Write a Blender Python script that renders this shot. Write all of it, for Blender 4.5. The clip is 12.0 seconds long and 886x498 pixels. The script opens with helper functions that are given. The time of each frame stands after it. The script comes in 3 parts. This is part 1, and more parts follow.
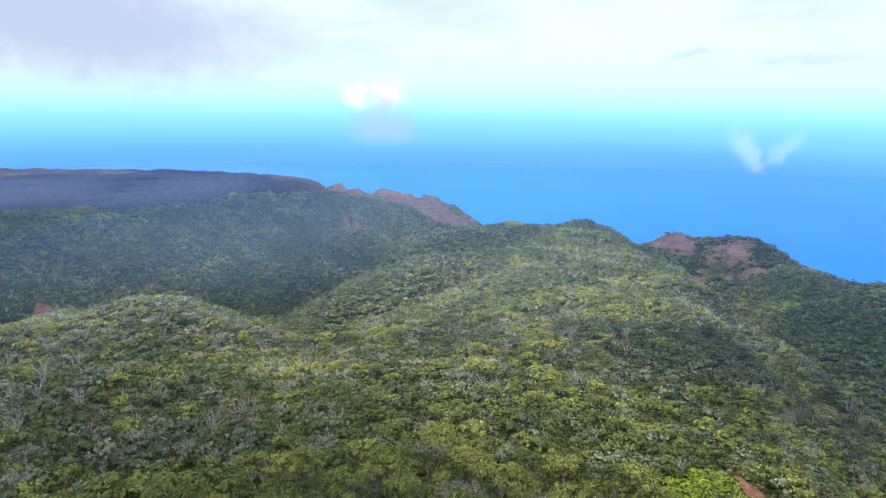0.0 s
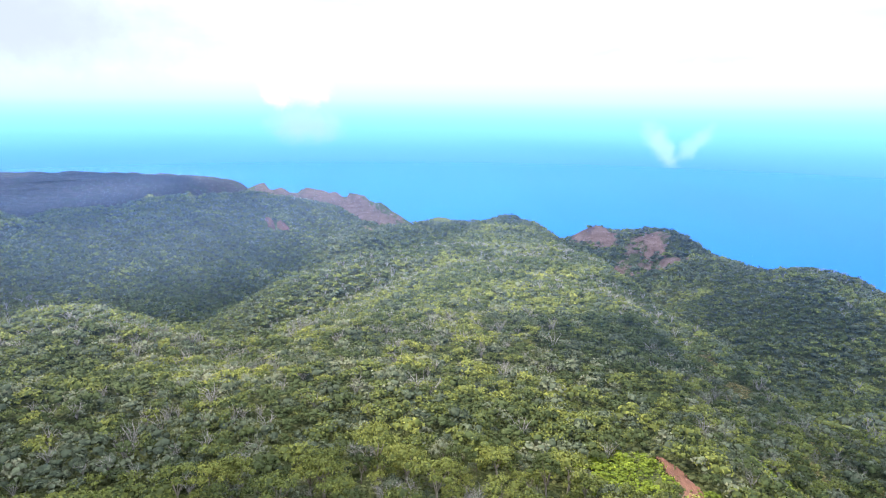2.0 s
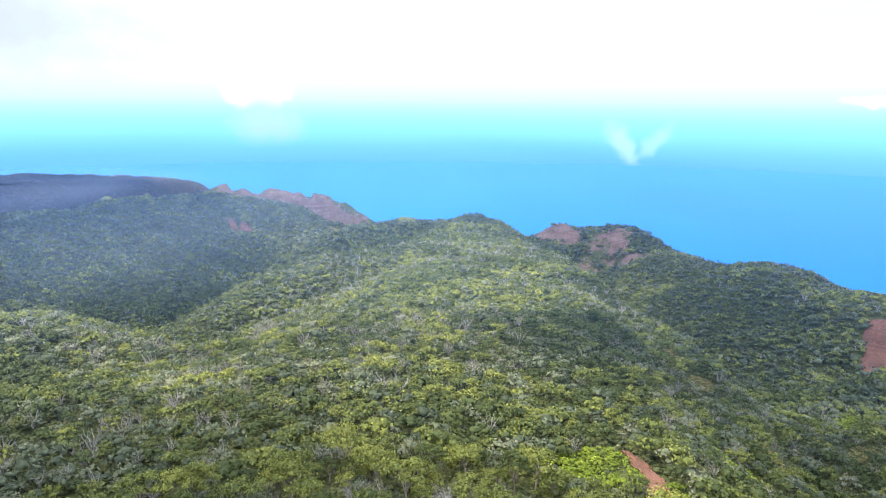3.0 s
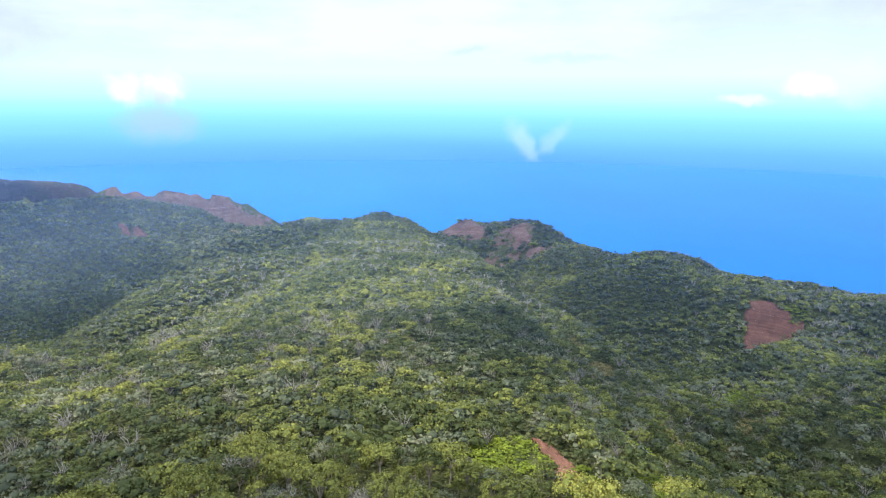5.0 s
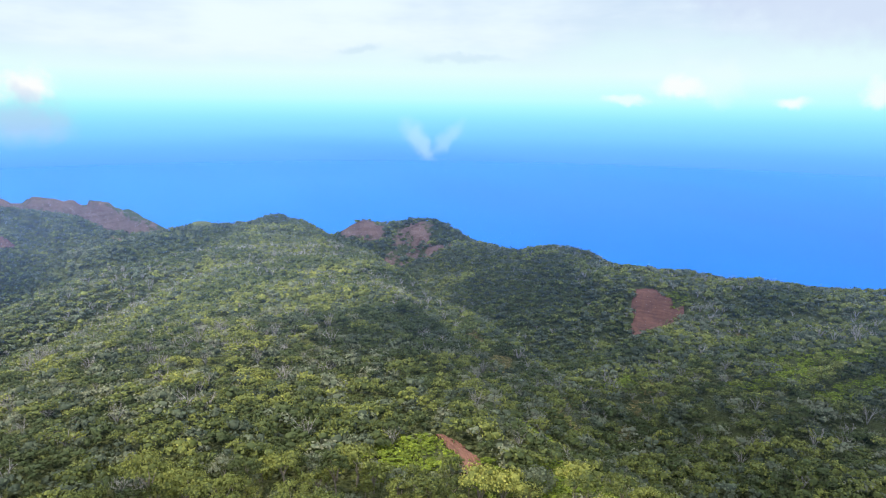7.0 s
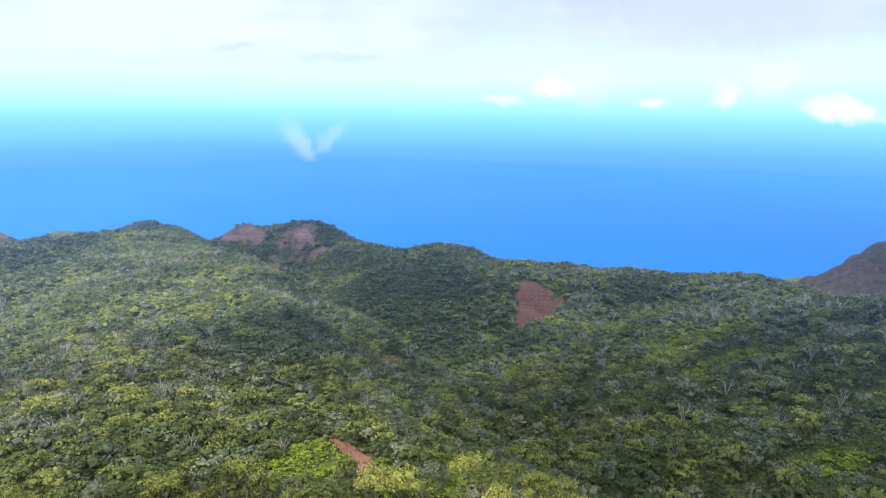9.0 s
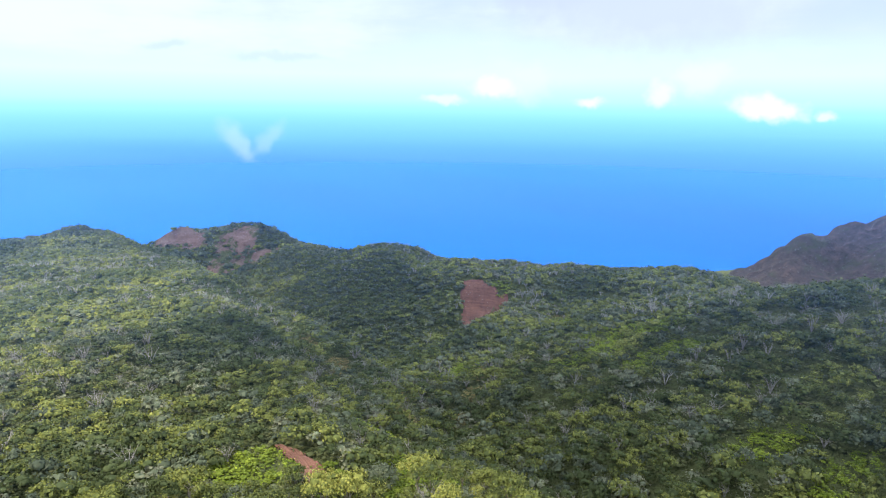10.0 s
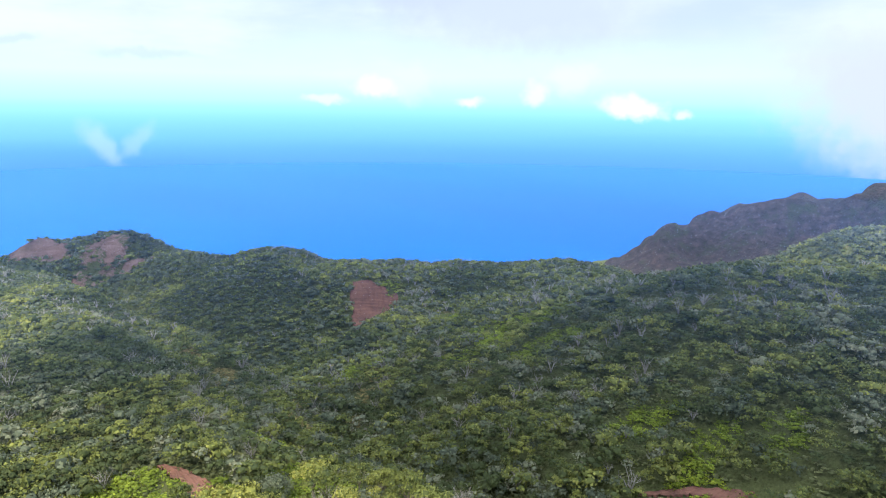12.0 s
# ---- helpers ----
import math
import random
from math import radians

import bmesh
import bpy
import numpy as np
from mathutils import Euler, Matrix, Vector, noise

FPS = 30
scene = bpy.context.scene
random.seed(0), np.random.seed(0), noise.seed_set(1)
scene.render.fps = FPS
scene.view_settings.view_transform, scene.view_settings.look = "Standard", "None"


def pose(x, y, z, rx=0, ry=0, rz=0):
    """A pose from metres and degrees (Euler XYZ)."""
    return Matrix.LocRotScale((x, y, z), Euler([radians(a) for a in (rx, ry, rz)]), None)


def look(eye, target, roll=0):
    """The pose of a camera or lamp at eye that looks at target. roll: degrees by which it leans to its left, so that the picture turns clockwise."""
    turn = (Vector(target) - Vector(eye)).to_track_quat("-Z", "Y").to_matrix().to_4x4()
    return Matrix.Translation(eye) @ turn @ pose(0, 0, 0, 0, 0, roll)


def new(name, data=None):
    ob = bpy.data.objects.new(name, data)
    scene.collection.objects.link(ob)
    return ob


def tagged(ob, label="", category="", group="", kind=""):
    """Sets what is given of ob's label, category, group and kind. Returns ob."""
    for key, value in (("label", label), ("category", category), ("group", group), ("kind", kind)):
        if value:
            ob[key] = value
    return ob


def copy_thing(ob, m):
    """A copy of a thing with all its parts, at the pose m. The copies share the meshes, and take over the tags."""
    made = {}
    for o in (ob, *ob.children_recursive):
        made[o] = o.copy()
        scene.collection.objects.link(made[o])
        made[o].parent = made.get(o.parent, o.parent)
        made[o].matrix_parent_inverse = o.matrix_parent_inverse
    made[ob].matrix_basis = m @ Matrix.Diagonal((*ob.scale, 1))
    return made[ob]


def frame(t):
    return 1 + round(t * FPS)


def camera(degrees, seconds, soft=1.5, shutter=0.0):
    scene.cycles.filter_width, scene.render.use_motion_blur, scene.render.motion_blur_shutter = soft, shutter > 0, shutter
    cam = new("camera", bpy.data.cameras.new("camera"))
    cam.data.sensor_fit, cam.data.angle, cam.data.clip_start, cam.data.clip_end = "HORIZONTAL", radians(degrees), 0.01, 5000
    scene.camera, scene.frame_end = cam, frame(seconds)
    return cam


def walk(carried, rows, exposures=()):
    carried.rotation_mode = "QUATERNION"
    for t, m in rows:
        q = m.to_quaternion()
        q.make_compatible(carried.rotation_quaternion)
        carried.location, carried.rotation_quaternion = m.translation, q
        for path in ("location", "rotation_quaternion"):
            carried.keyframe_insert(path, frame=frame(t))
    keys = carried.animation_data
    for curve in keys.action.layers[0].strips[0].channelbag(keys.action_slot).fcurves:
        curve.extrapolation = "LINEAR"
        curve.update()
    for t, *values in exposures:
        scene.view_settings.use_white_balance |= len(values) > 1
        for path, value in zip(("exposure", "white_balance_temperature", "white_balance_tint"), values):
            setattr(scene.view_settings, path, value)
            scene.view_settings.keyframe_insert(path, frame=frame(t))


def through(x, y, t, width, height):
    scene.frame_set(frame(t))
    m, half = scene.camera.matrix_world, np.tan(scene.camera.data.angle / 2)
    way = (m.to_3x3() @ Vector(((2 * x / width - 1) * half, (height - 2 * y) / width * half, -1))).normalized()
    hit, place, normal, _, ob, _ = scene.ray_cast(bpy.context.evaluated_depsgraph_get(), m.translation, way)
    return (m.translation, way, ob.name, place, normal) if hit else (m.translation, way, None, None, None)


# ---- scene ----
# ---------- camera: hovers and turns to the right ----------
cam = camera(68.60, 12.0, soft=1.0)
TURNS = [  # seconds, tilt, lean, heading
    (0, 77.559, -0.747, 0.165),
    (0.5, 77.525, -0.642, -1.973),
    (1, 77.481, -0.701, -3.241),
    (1.5, 77.465, -0.637, -4.515),
    (2, 77.435, -0.600, -6.359),
    (2.5, 77.413, -0.545, -7.966),
    (4.5, 77.326, -0.492, -15.219),
    (5, 77.292, -0.498, -17.799),
    (5.5, 77.287, -0.513, -19.884),
    (6, 77.285, -0.487, -22.123),
    (6.5, 77.323, -0.529, -24.539),
    (7, 77.332, -0.590, -26.881),
    (9, 77.423, -0.666, -37.112),
    (9.5, 77.436, -0.610, -39.611),
    (10, 77.436, -0.623, -42.137),
    (10.5, 77.468, -0.599, -44.623),
    (11, 77.482, -0.614, -47.139),
    (11.5, 77.505, -0.605, -49.661),
    (12, 77.502, -0.573, -52.249),
]
EXPOSURES = [(0.0, 0.78), (1.0, 0.98), (1.5, 1.06), (2.5, 1.23), (3.5, 1.16), (4.5, 1.02), (5.5, 0.72), (7.0, 0.66), (9.5, 0.79), (12.0, 0.81)]
walk(cam, [(t, pose(0, 0, 430.0, tilt, lean, heading)) for t, tilt, lean, heading in TURNS], EXPOSURES)

# ---------- sky and sun ----------
SUN_AZ, SUN_EL = -65.0, 55.0       # degrees to the right of the y axis, above the horizon
sun = new("sun", bpy.data.lights.new("sun", "SUN"))
sun.data.energy, sun.data.angle, sun.data.color = 5.6, radians(3.0), (1.0, 0.885, 0.64)
sun.matrix_world = look((0, 0, 0), (-math.sin(radians(SUN_AZ)) * math.cos(radians(SUN_EL)), -math.cos(radians(SUN_AZ)) * math.cos(radians(SUN_EL)), -math.sin(radians(SUN_EL))))


class Nodes:
    """Short hand for building node trees."""

    def __init__(self, tree):
        self.tree = tree
        tree.nodes.clear()

    def add(self, kind, **settings):
        n = self.tree.nodes.new(kind)
        for key, value in settings.items():
            if key == "ins":
                for k, v in value.items():
                    if isinstance(v, bpy.types.NodeSocket):
                        self.tree.links.new(v, n.inputs[k])
                    else:
                        n.inputs[k].default_value = v
            else:
                setattr(n, key, value)
        return n

    def math(self, op, a, b=0.0, c=0.0, clamp=False):
        n = self.add("ShaderNodeMath", operation=op, use_clamp=clamp, ins={0: a, 1: b, 2: c})
        return n.outputs[0]

    def span(self, value, a, b, lo=0.0, hi=1.0):
        n = self.add("ShaderNodeMapRange", interpolation_type="SMOOTHSTEP", ins={"Value": value, "From Min": a, "From Max": b, "To Min": lo, "To Max": hi})
        return n.outputs["Result"]

    def ramp(self, value, stops):
        n = self.add("ShaderNodeValToRGB", ins={"Fac": value})
        e = n.color_ramp.elements
        e[0].position, e[0].color = stops[0][0], (*stops[0][1], 1)
        e[1].position, e[1].color = stops[-1][0], (*stops[-1][1], 1)
        for p, c in stops[1:-1]:
            e.new(p).color = (*c, 1)
        return n.outputs["Color"]

    def mix(self, fac, a, b, blend="MIX"):
        n = self.add("ShaderNodeMix", data_type="RGBA", blend_type=blend)
        for k, v in (("Factor", fac), ("A", a), ("B", b)):
            s = [i for i in n.inputs if i.name == k and (i.type == "VALUE" if k == "Factor" else i.type == "RGBA")][0]
            if isinstance(v, bpy.types.NodeSocket):
                self.tree.links.new(v, s)
            else:
                s.default_value = v if k == "Factor" else (*v, 1)
        return [o for o in n.outputs if o.type == "RGBA"][0]

    def noise(self, vector, scale, detail=4.0, rough=0.55):
        return self.add("ShaderNodeTexNoise", ins={"Vector": vector, "Scale": scale, "Detail": detail, "Roughness": rough}).outputs["Fac"]


def build_sky():
    world = bpy.data.worlds.new("sky")
    scene.world = world
    world.use_nodes = True
    n = Nodes(world.node_tree)
    way = n.add("ShaderNodeTexCoord").outputs["Generated"]
    xyz = n.add("ShaderNodeSeparateXYZ", ins={0: way})
    el = n.math("MULTIPLY", n.math("ARCSINE", xyz.outputs[2]), 57.2958)
    az = n.math("MULTIPLY", n.math("ARCTAN2", xyz.outputs[0], xyz.outputs[1]), 57.2958)
    # clear air: the physical sky above, a bright hazy band along the horizon, the hazy far sea below it
    clear = n.add("ShaderNodeTexSky", sky_type="NISHITA", sun_disc=False, sun_elevation=radians(SUN_EL), sun_rotation=radians(SUN_AZ), altitude=430.0)
    clear = n.add("ShaderNodeVectorMath", operation="SCALE", ins={0: clear.outputs[0], "Scale": 0.11}).outputs[0]
    band = n.ramp(n.math("DIVIDE", n.math("ADD", el, 10.0), 20.0), [
        (0.0, (0.10, 0.40, 0.97)), (0.25, (0.118, 0.40, 1.0)), (0.31, (0.152, 0.485, 1.0)), (0.375, (0.225, 0.645, 1.0)), (0.44, (0.32, 0.83, 1.0)), (0.485, (0.43, 0.96, 1.0)), (0.515, (0.55, 1.0, 1.0)),
        (0.62, (0.78, 1.0, 1.0)), (0.8, (0.76, 0.97, 1.0)), (1.0, (0.6, 0.85, 1.0))])
    low = n.mix(n.span(el, 9.0, 22.0), band, clear)
    # cloud cover: flat layers seen from the side
    flat = n.add("ShaderNodeCombineXYZ", ins={0: n.math("MULTIPLY", az, 0.035), 1: n.math("MULTIPLY", el, 0.16), 2: 0.3}).outputs[0]
    wisps = n.noise(flat, 1.0, 6.0, 0.55)
    high = n.noise(way, 2.2, 5.0, 0.55)
    cover = n.math("MULTIPLY", n.span(n.math("ADD", n.math("MULTIPLY", el, 0.075), wisps), 0.62, 0.98), n.span(el, 0.5, 3.5))
    shade = n.mix(n.span(n.math("ADD", n.math("MULTIPLY", wisps, 0.7), n.math("MULTIPLY", high, 0.5)), 0.46, 0.70), (0.62, 0.77, 0.95), (0.86, 0.99, 1.06))
    sky = n.mix(cover, low, n.mix(n.span(el, 9.0, 45.0), shade, (3.0, 3.25, 3.6)))   # brighter towards the top of the sky
    # single clouds: heading, height, half-width, half-thickness, tilt, solidity, colour
    puff, warp = n.noise(way, 55.0, 6.0, 0.62), n.add("ShaderNodeTexNoise", ins={"Vector": way, "Scale": 30.0, "Detail": 4.0}).outputs["Color"]
    bent = n.add("ShaderNodeSeparateXYZ", ins={0: warp})
    for caz, cel, w, h, tilt, solid, tone in CLOUDS:
        x = n.math("ADD", n.math("SUBTRACT", az, caz), n.math("MULTIPLY", n.math("SUBTRACT", bent.outputs[0], 0.5), 1.2 + 0.35 * w))
        y = n.math("ADD", n.math("SUBTRACT", el, cel), n.math("MULTIPLY", n.math("SUBTRACT", bent.outputs[1], 0.5), 1.2 + 0.35 * h))
        c, s = math.cos(radians(tilt)), math.sin(radians(tilt))
        dx = n.math("ADD", n.math("MULTIPLY", x, c / w), n.math("MULTIPLY", y, s / w))
        dy = n.math("SUBTRACT", n.math("MULTIPLY", y, c / h), n.math("MULTIPLY", x, s / h))
        near = n.math("SUBTRACT", 1.0, n.math("SQRT", n.math("ADD", n.math("MULTIPLY", dx, dx), n.math("MULTIPLY", dy, dy))))
        mask = n.span(n.math("ADD", near, n.math("MULTIPLY", n.math("SUBTRACT", puff, 0.5), 1.1 / (1 + 0.3 * w))), -0.05, 0.75, 0.0, solid)
        sky = n.mix(mask, sky, tone)
    back = n.add("ShaderNodeBackground", ins={"Color": sky, "Strength": 0.63})
    n.add("ShaderNodeOutputWorld", ins={"Surface": back.outputs[0]})


CLOUDS = [
    (-29.0, 6.0, 19.0, 6.2, -6, 0.95, (0.54, 0.61, 0.84)), (52.0, 9.5, 10.0, 3.6, 0, 0.85, (0.60, 0.70, 0.92)), (60.0, 7.5, 14.0, 4.2, 0, 0.95, (0.66, 0.77, 0.95)), (87.0, 0.5, 12.0, 7.0, -18, 0.95, (0.72, 0.80, 0.93)),
    (20.0, 4.3, 2.6, 0.5, 6, 0.55, (0.60, 0.78, 0.92)), (28.5, 3.7, 5.5, 0.55, 0, 0.5, (0.60, 0.78, 0.93)),
    (-7.7, 0.9, 1.8, 1.5, 0, 0.9, (1.0, 1.0, 1.0)), (-4.9, 1.0, 2.0, 1.6, 0, 0.95, (1.0, 1.0, 1.0)), (-5.4, -1.7, 3.8, 2.3, 0, 0.6, (0.50, 0.63, 0.90)), (-5.2, 0.2, 0.9, 1.2, 30, 0.5, (0.55, 0.72, 0.92)),
    (24.8, -3.2, 2.6, 1.3, -55, 0.38, (0.75, 0.95, 1.0)), (27.4, -2.9, 2.1, 1.0, 45, 0.28, (0.75, 0.95, 1.0)),
    (46.4, 1.3, 2.8, 1.1, 0, 0.85, (1.0, 1.0, 1.0)), (49.5, 1.8, 2.6, 2.2, 0, 0.55, (0.85, 1.0, 1.0)), (54.6, 0.3, 1.6, 0.6, 0, 0.8, (1.0, 1.0, 1.0)), (42.2, 0.3, 2.6, 0.5, 0, 0.6, (1.0, 1.0, 1.0)),
    (63.2, 2.4, 2.8, 1.8, 0, 0.6, (0.9, 1.0, 1.0)), (60.1, 1.0, 1.5, 1.4, 0, 0.7, (1.0, 1.0, 1.0)), (68.1, -0.1, 3.4, 1.3, -8, 0.95, (1.0, 1.0, 1.0)), (72.2, -0.6, 1.1, 0.6, 0, 0.7, (1.0, 1.0, 1.0)),
]
build_sky()

# ---------- materials ----------
def material(name, rough=0.7, spec=0.3):
    m = bpy.data.materials.new(name)
    m.use_nodes = True
    n = Nodes(m.node_tree)
    bsdf = n.add("ShaderNodeBsdfPrincipled", ins={"Roughness": rough, "Specular IOR Level": spec})
    out = n.add("ShaderNodeOutputMaterial", ins={"Surface": bsdf.outputs[0]})
    pos = n.add("ShaderNodeNewGeometry").outputs["Position"]
    return m, n, bsdf, out, pos


def put(n, socket, node, name):
    n.tree.links.new(socket, node.inputs[name])


def foliage(name, dark, light, tip, through=0.36):
    """Leaves: tint per plant, mottled at two scales, partly lit through."""
    m, n, bsdf, out, pos = material(name, 0.65, 0.12)
    tint = n.add("ShaderNodeAttribute", attribute_name="tint").outputs["Fac"]
    own = n.add("ShaderNodeNewGeometry").outputs["Random Per Island"]
    thing = n.add("ShaderNodeObjectInfo").outputs["Random"]
    patch = n.noise(pos, 0.02, 3.0)
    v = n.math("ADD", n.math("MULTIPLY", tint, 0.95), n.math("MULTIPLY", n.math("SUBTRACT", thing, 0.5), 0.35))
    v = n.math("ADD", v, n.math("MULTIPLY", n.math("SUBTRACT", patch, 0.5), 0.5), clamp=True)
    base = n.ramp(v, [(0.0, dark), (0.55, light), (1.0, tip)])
    base = n.mix(1.0, base, n.ramp(own, [(0.0, (0.78, 0.79, 0.8)), (0.75, (1.04, 1.03, 1.0)), (1.0, (1.25, 1.21, 1.14))]), "MULTIPLY")
    put(n, base, bsdf, "Base Color")
    thin = n.add("ShaderNodeBsdfTranslucent", ins={"Color": base})
    both = n.add("ShaderNodeMixShader", ins={"Fac": through, 1: bsdf.outputs[0], 2: thin.outputs[0]})
    put(n, both.outputs[0], out, "Surface")
    return m


LEAF = foliage("leaf_olive", (0.044, 0.060, 0.024), (0.118, 0.138, 0.038), (0.212, 0.222, 0.058))
SHRUB = foliage("leaf_grey_green", (0.042, 0.056, 0.038), (0.096, 0.116, 0.078), (0.15, 0.158, 0.112))
UNDER = foliage("leaf_undergrowth", (0.062, 0.074, 0.034), (0.108, 0.122, 0.055), (0.145, 0.156, 0.072))
FERN = foliage("leaf_lime", (0.075, 0.105, 0.014), (0.135, 0.178, 0.020), (0.21, 0.25, 0.03), 0.3)
DRY = foliage("dry_grass_tan", (0.10, 0.085, 0.035), (0.175, 0.150, 0.060), (0.25, 0.21, 0.09), 0.2)


def bark(name, low, high):
    m, n, bsdf, out, pos = material(name, 0.85, 0.15)
    own = n.add("ShaderNodeObjectInfo").outputs["Random"]
    v = n.math("ADD", n.math("MULTIPLY", n.noise(pos, 1.3, 5.0), 0.8), n.math("MULTIPLY", own, 0.25))
    put(n, n.ramp(v, [(0.25, low), (0.8, high)]), bsdf, "Base Color")
    bump = n.add("ShaderNodeBump", ins={"Height": n.noise(pos, 9.0, 3.0), "Strength": 0.6, "Distance": 0.05})
    put(n, bump.outputs[0], bsdf, "Normal")
    return m


BARK = bark("bark_grey_brown", (0.09, 0.075, 0.06), (0.24, 0.21, 0.18))
DEAD = bark("dead_wood_grey", (0.12, 0.113, 0.11), (0.28, 0.265, 0.26))


def earth(name, low, high, streak):
    m, n, bsdf, out, pos = material(name, 0.92, 0.1)
    run = n.add("ShaderNodeMapping", ins={0: pos, 3: (0.5, 0.5, 0.08)}).outputs[0]
    grain, streaks = n.noise(pos, 0.13, 9.0, 0.68), n.noise(run, 0.9, 6.0, 0.6)
    beds = n.add("ShaderNodeMapping", ins={0: pos, 3: (0.04, 0.04, 1.1)}).outputs[0]
    layers = n.noise(beds, 0.8, 5.0, 0.65)
    base = n.ramp(n.math("ADD", n.math("MULTIPLY", grain, 0.45), n.math("MULTIPLY", layers, 0.55)), [(0.37, low), (0.58, high)])
    put(n, n.mix(n.span(streaks, 0.48, 0.72, 0.0, 0.7), base, streak), bsdf, "Base Color")
    bump = n.add("ShaderNodeBump", ins={"Height": n.math("ADD", grain, streaks), "Strength": 0.9, "Distance": 0.8})
    put(n, bump.outputs[0], bsdf, "Normal")
    return m


RED_EARTH = earth("red_earth", (0.060, 0.032, 0.027), (0.128, 0.064, 0.050), (0.075, 0.041, 0.036))


def ground_material():
    """Forest floor, low green cover and bare rock, by how bare the land is."""
    m, n, bsdf, out, pos = material("forest_floor_and_rock", 0.95, 0.1)
    bare = n.add("ShaderNodeAttribute", attribute_name="bare").outputs["Fac"]
    dark = n.add("ShaderNodeAttribute", attribute_name="dark").outputs["Fac"]
    fine, mid, big = n.noise(pos, 0.5, 6.0, 0.65), n.noise(pos, 0.09, 6.0, 0.6), n.noise(pos, 0.012, 4.0)
    floor = n.ramp(n.math("ADD", n.math("MULTIPLY", fine, 0.5), n.math("MULTIPLY", mid, 0.5)), [(0.3, (0.03, 0.036, 0.016)), (0.5, (0.055, 0.065, 0.026)), (0.7, (0.075, 0.085, 0.035))])
    steps = n.add("ShaderNodeMapping", ins={0: pos, 3: (0.02, 0.02, 0.25)}).outputs[0]
    red = n.ramp(n.math("ADD", n.math("MULTIPLY", n.noise(steps, 1.0, 6.0, 0.6), 0.6), n.math("MULTIPLY", mid, 0.4)), [(0.3, (0.085, 0.047, 0.038)), (0.5, (0.13, 0.082, 0.070)), (0.7, (0.19, 0.13, 0.112))])
    # brown rock, darkened to carry the far ridges' shade and haze in its colour
    brown = n.ramp(mid, [(0.3, (0.026, 0.023, 0.023)), (0.5, (0.042, 0.034, 0.034)), (0.72, (0.078, 0.052, 0.047))])
    brown = n.mix(n.span(n.noise(pos, 0.02, 6.0, 0.7), 0.5, 0.64, 0.0, 0.8), brown, (0.036, 0.043, 0.027))   # scrub in the hollows
    rock = n.mix(dark, red, brown)
    edge = n.span(n.math("ADD", bare, n.math("MULTIPLY", n.math("SUBTRACT", n.math("ADD", n.math("MULTIPLY", fine, 0.35), n.math("MULTIPLY", mid, 0.65)), 0.5), 3.0)), 0.38, 0.66)
    put(n, n.mix(edge, floor, rock), bsdf, "Base Color")
    bump = n.add("ShaderNodeBump", ins={"Height": n.math("ADD", fine, n.math("MULTIPLY", mid, 3.0)), "Strength": 1.0, "Distance": 2.0})
    put(n, bump.outputs[0], bsdf, "Normal")
    return m


GROUND = ground_material()


def sea_material():
    m, n, bsdf, out, pos = material("sea_water", 0.45, 0.02)
    swell = n.add("ShaderNodeMapping", ins={0: pos, 2: (0, 0, 0.5), 3: (0.004, 0.0012, 1)}).outputs[0]
    broad = n.noise(swell, 0.6, 4.0)
    near = n.ramp(broad, [(0.3, (0.002, 0.066, 0.29)), (0.7, (0.003, 0.073, 0.31))])
    deep = n.ramp(broad, [(0.3, (0.001, 0.043, 0.27)), (0.7, (0.001, 0.050, 0.285))])
    east = n.add("ShaderNodeSeparateXYZ", ins={0: pos}).outputs[0]
    off = n.add("ShaderNodeVectorMath", operation="LENGTH", ins={0: pos}).outputs["Value"]
    # cloud shade and haze put into the water colour: darker rightward, paler far off
    shade_mix = n.math("MULTIPLY", n.span(east, 200.0, 3000.0), n.span(off, 1900.0, 4700.0, 1.0, 0.0))
    put(n, n.mix(shade_mix, near, deep), bsdf, "Base Color")
    bump = n.add("ShaderNodeBump", ins={"Height": n.noise(pos, 0.06, 5.0), "Strength": 0.25, "Distance": 1.0})
    put(n, bump.outputs[0], bsdf, "Normal")
    return m


SEA = sea_material()
# ---------- shape of the land ----------
EYE_Z = 430.0          # height of the hovering camera over the sea


def lattice(ix, iy, seed):
    n = (ix.astype(np.int64) * 374761393 + iy.astype(np.int64) * 668265263 + seed * 1442695041) & 0xFFFFFFFF
    n = ((n ^ (n >> 13)) * 1274126177) & 0xFFFFFFFF
    n = ((n ^ (n >> 16)) * 2246822519) & 0xFFFFFFFF
    return ((n ^ (n >> 15)) & 0xFFFFFF) / float(0xFFFFFF)


def smooth_noise(x, y, size, seed):
    """Value noise from 0 to 1 with features of the given size in metres."""
    u, v = np.asarray(x) / size, np.asarray(y) / size
    iu, iv = np.floor(u), np.floor(v)
    fu, fv = u - iu, v - iv
    fu, fv = fu * fu * (3 - 2 * fu), fv * fv * (3 - 2 * fv)
    a, b = lattice(iu, iv, seed), lattice(iu + 1, iv, seed)
    c, d = lattice(iu, iv + 1, seed), lattice(iu + 1, iv + 1, seed)
    return (a * (1 - fu) + b * fu) * (1 - fv) + (c * (1 - fu) + d * fu) * fv


def fbm(x, y, size, seed, octaves=4):
    total, weight, amp = 0.0, 0.0, 1.0
    for k in range(octaves):
        total = total + amp * smooth_noise(x + 17.3 * k, y - 9.1 * k, size / 2 ** k, seed + k)
        weight += amp
        amp *= 0.5
    return total / weight


def sstep(a, b, v):
    s = np.clip((v - a) / (b - a), 0, 1)
    return s * s * (3 - 2 * s)


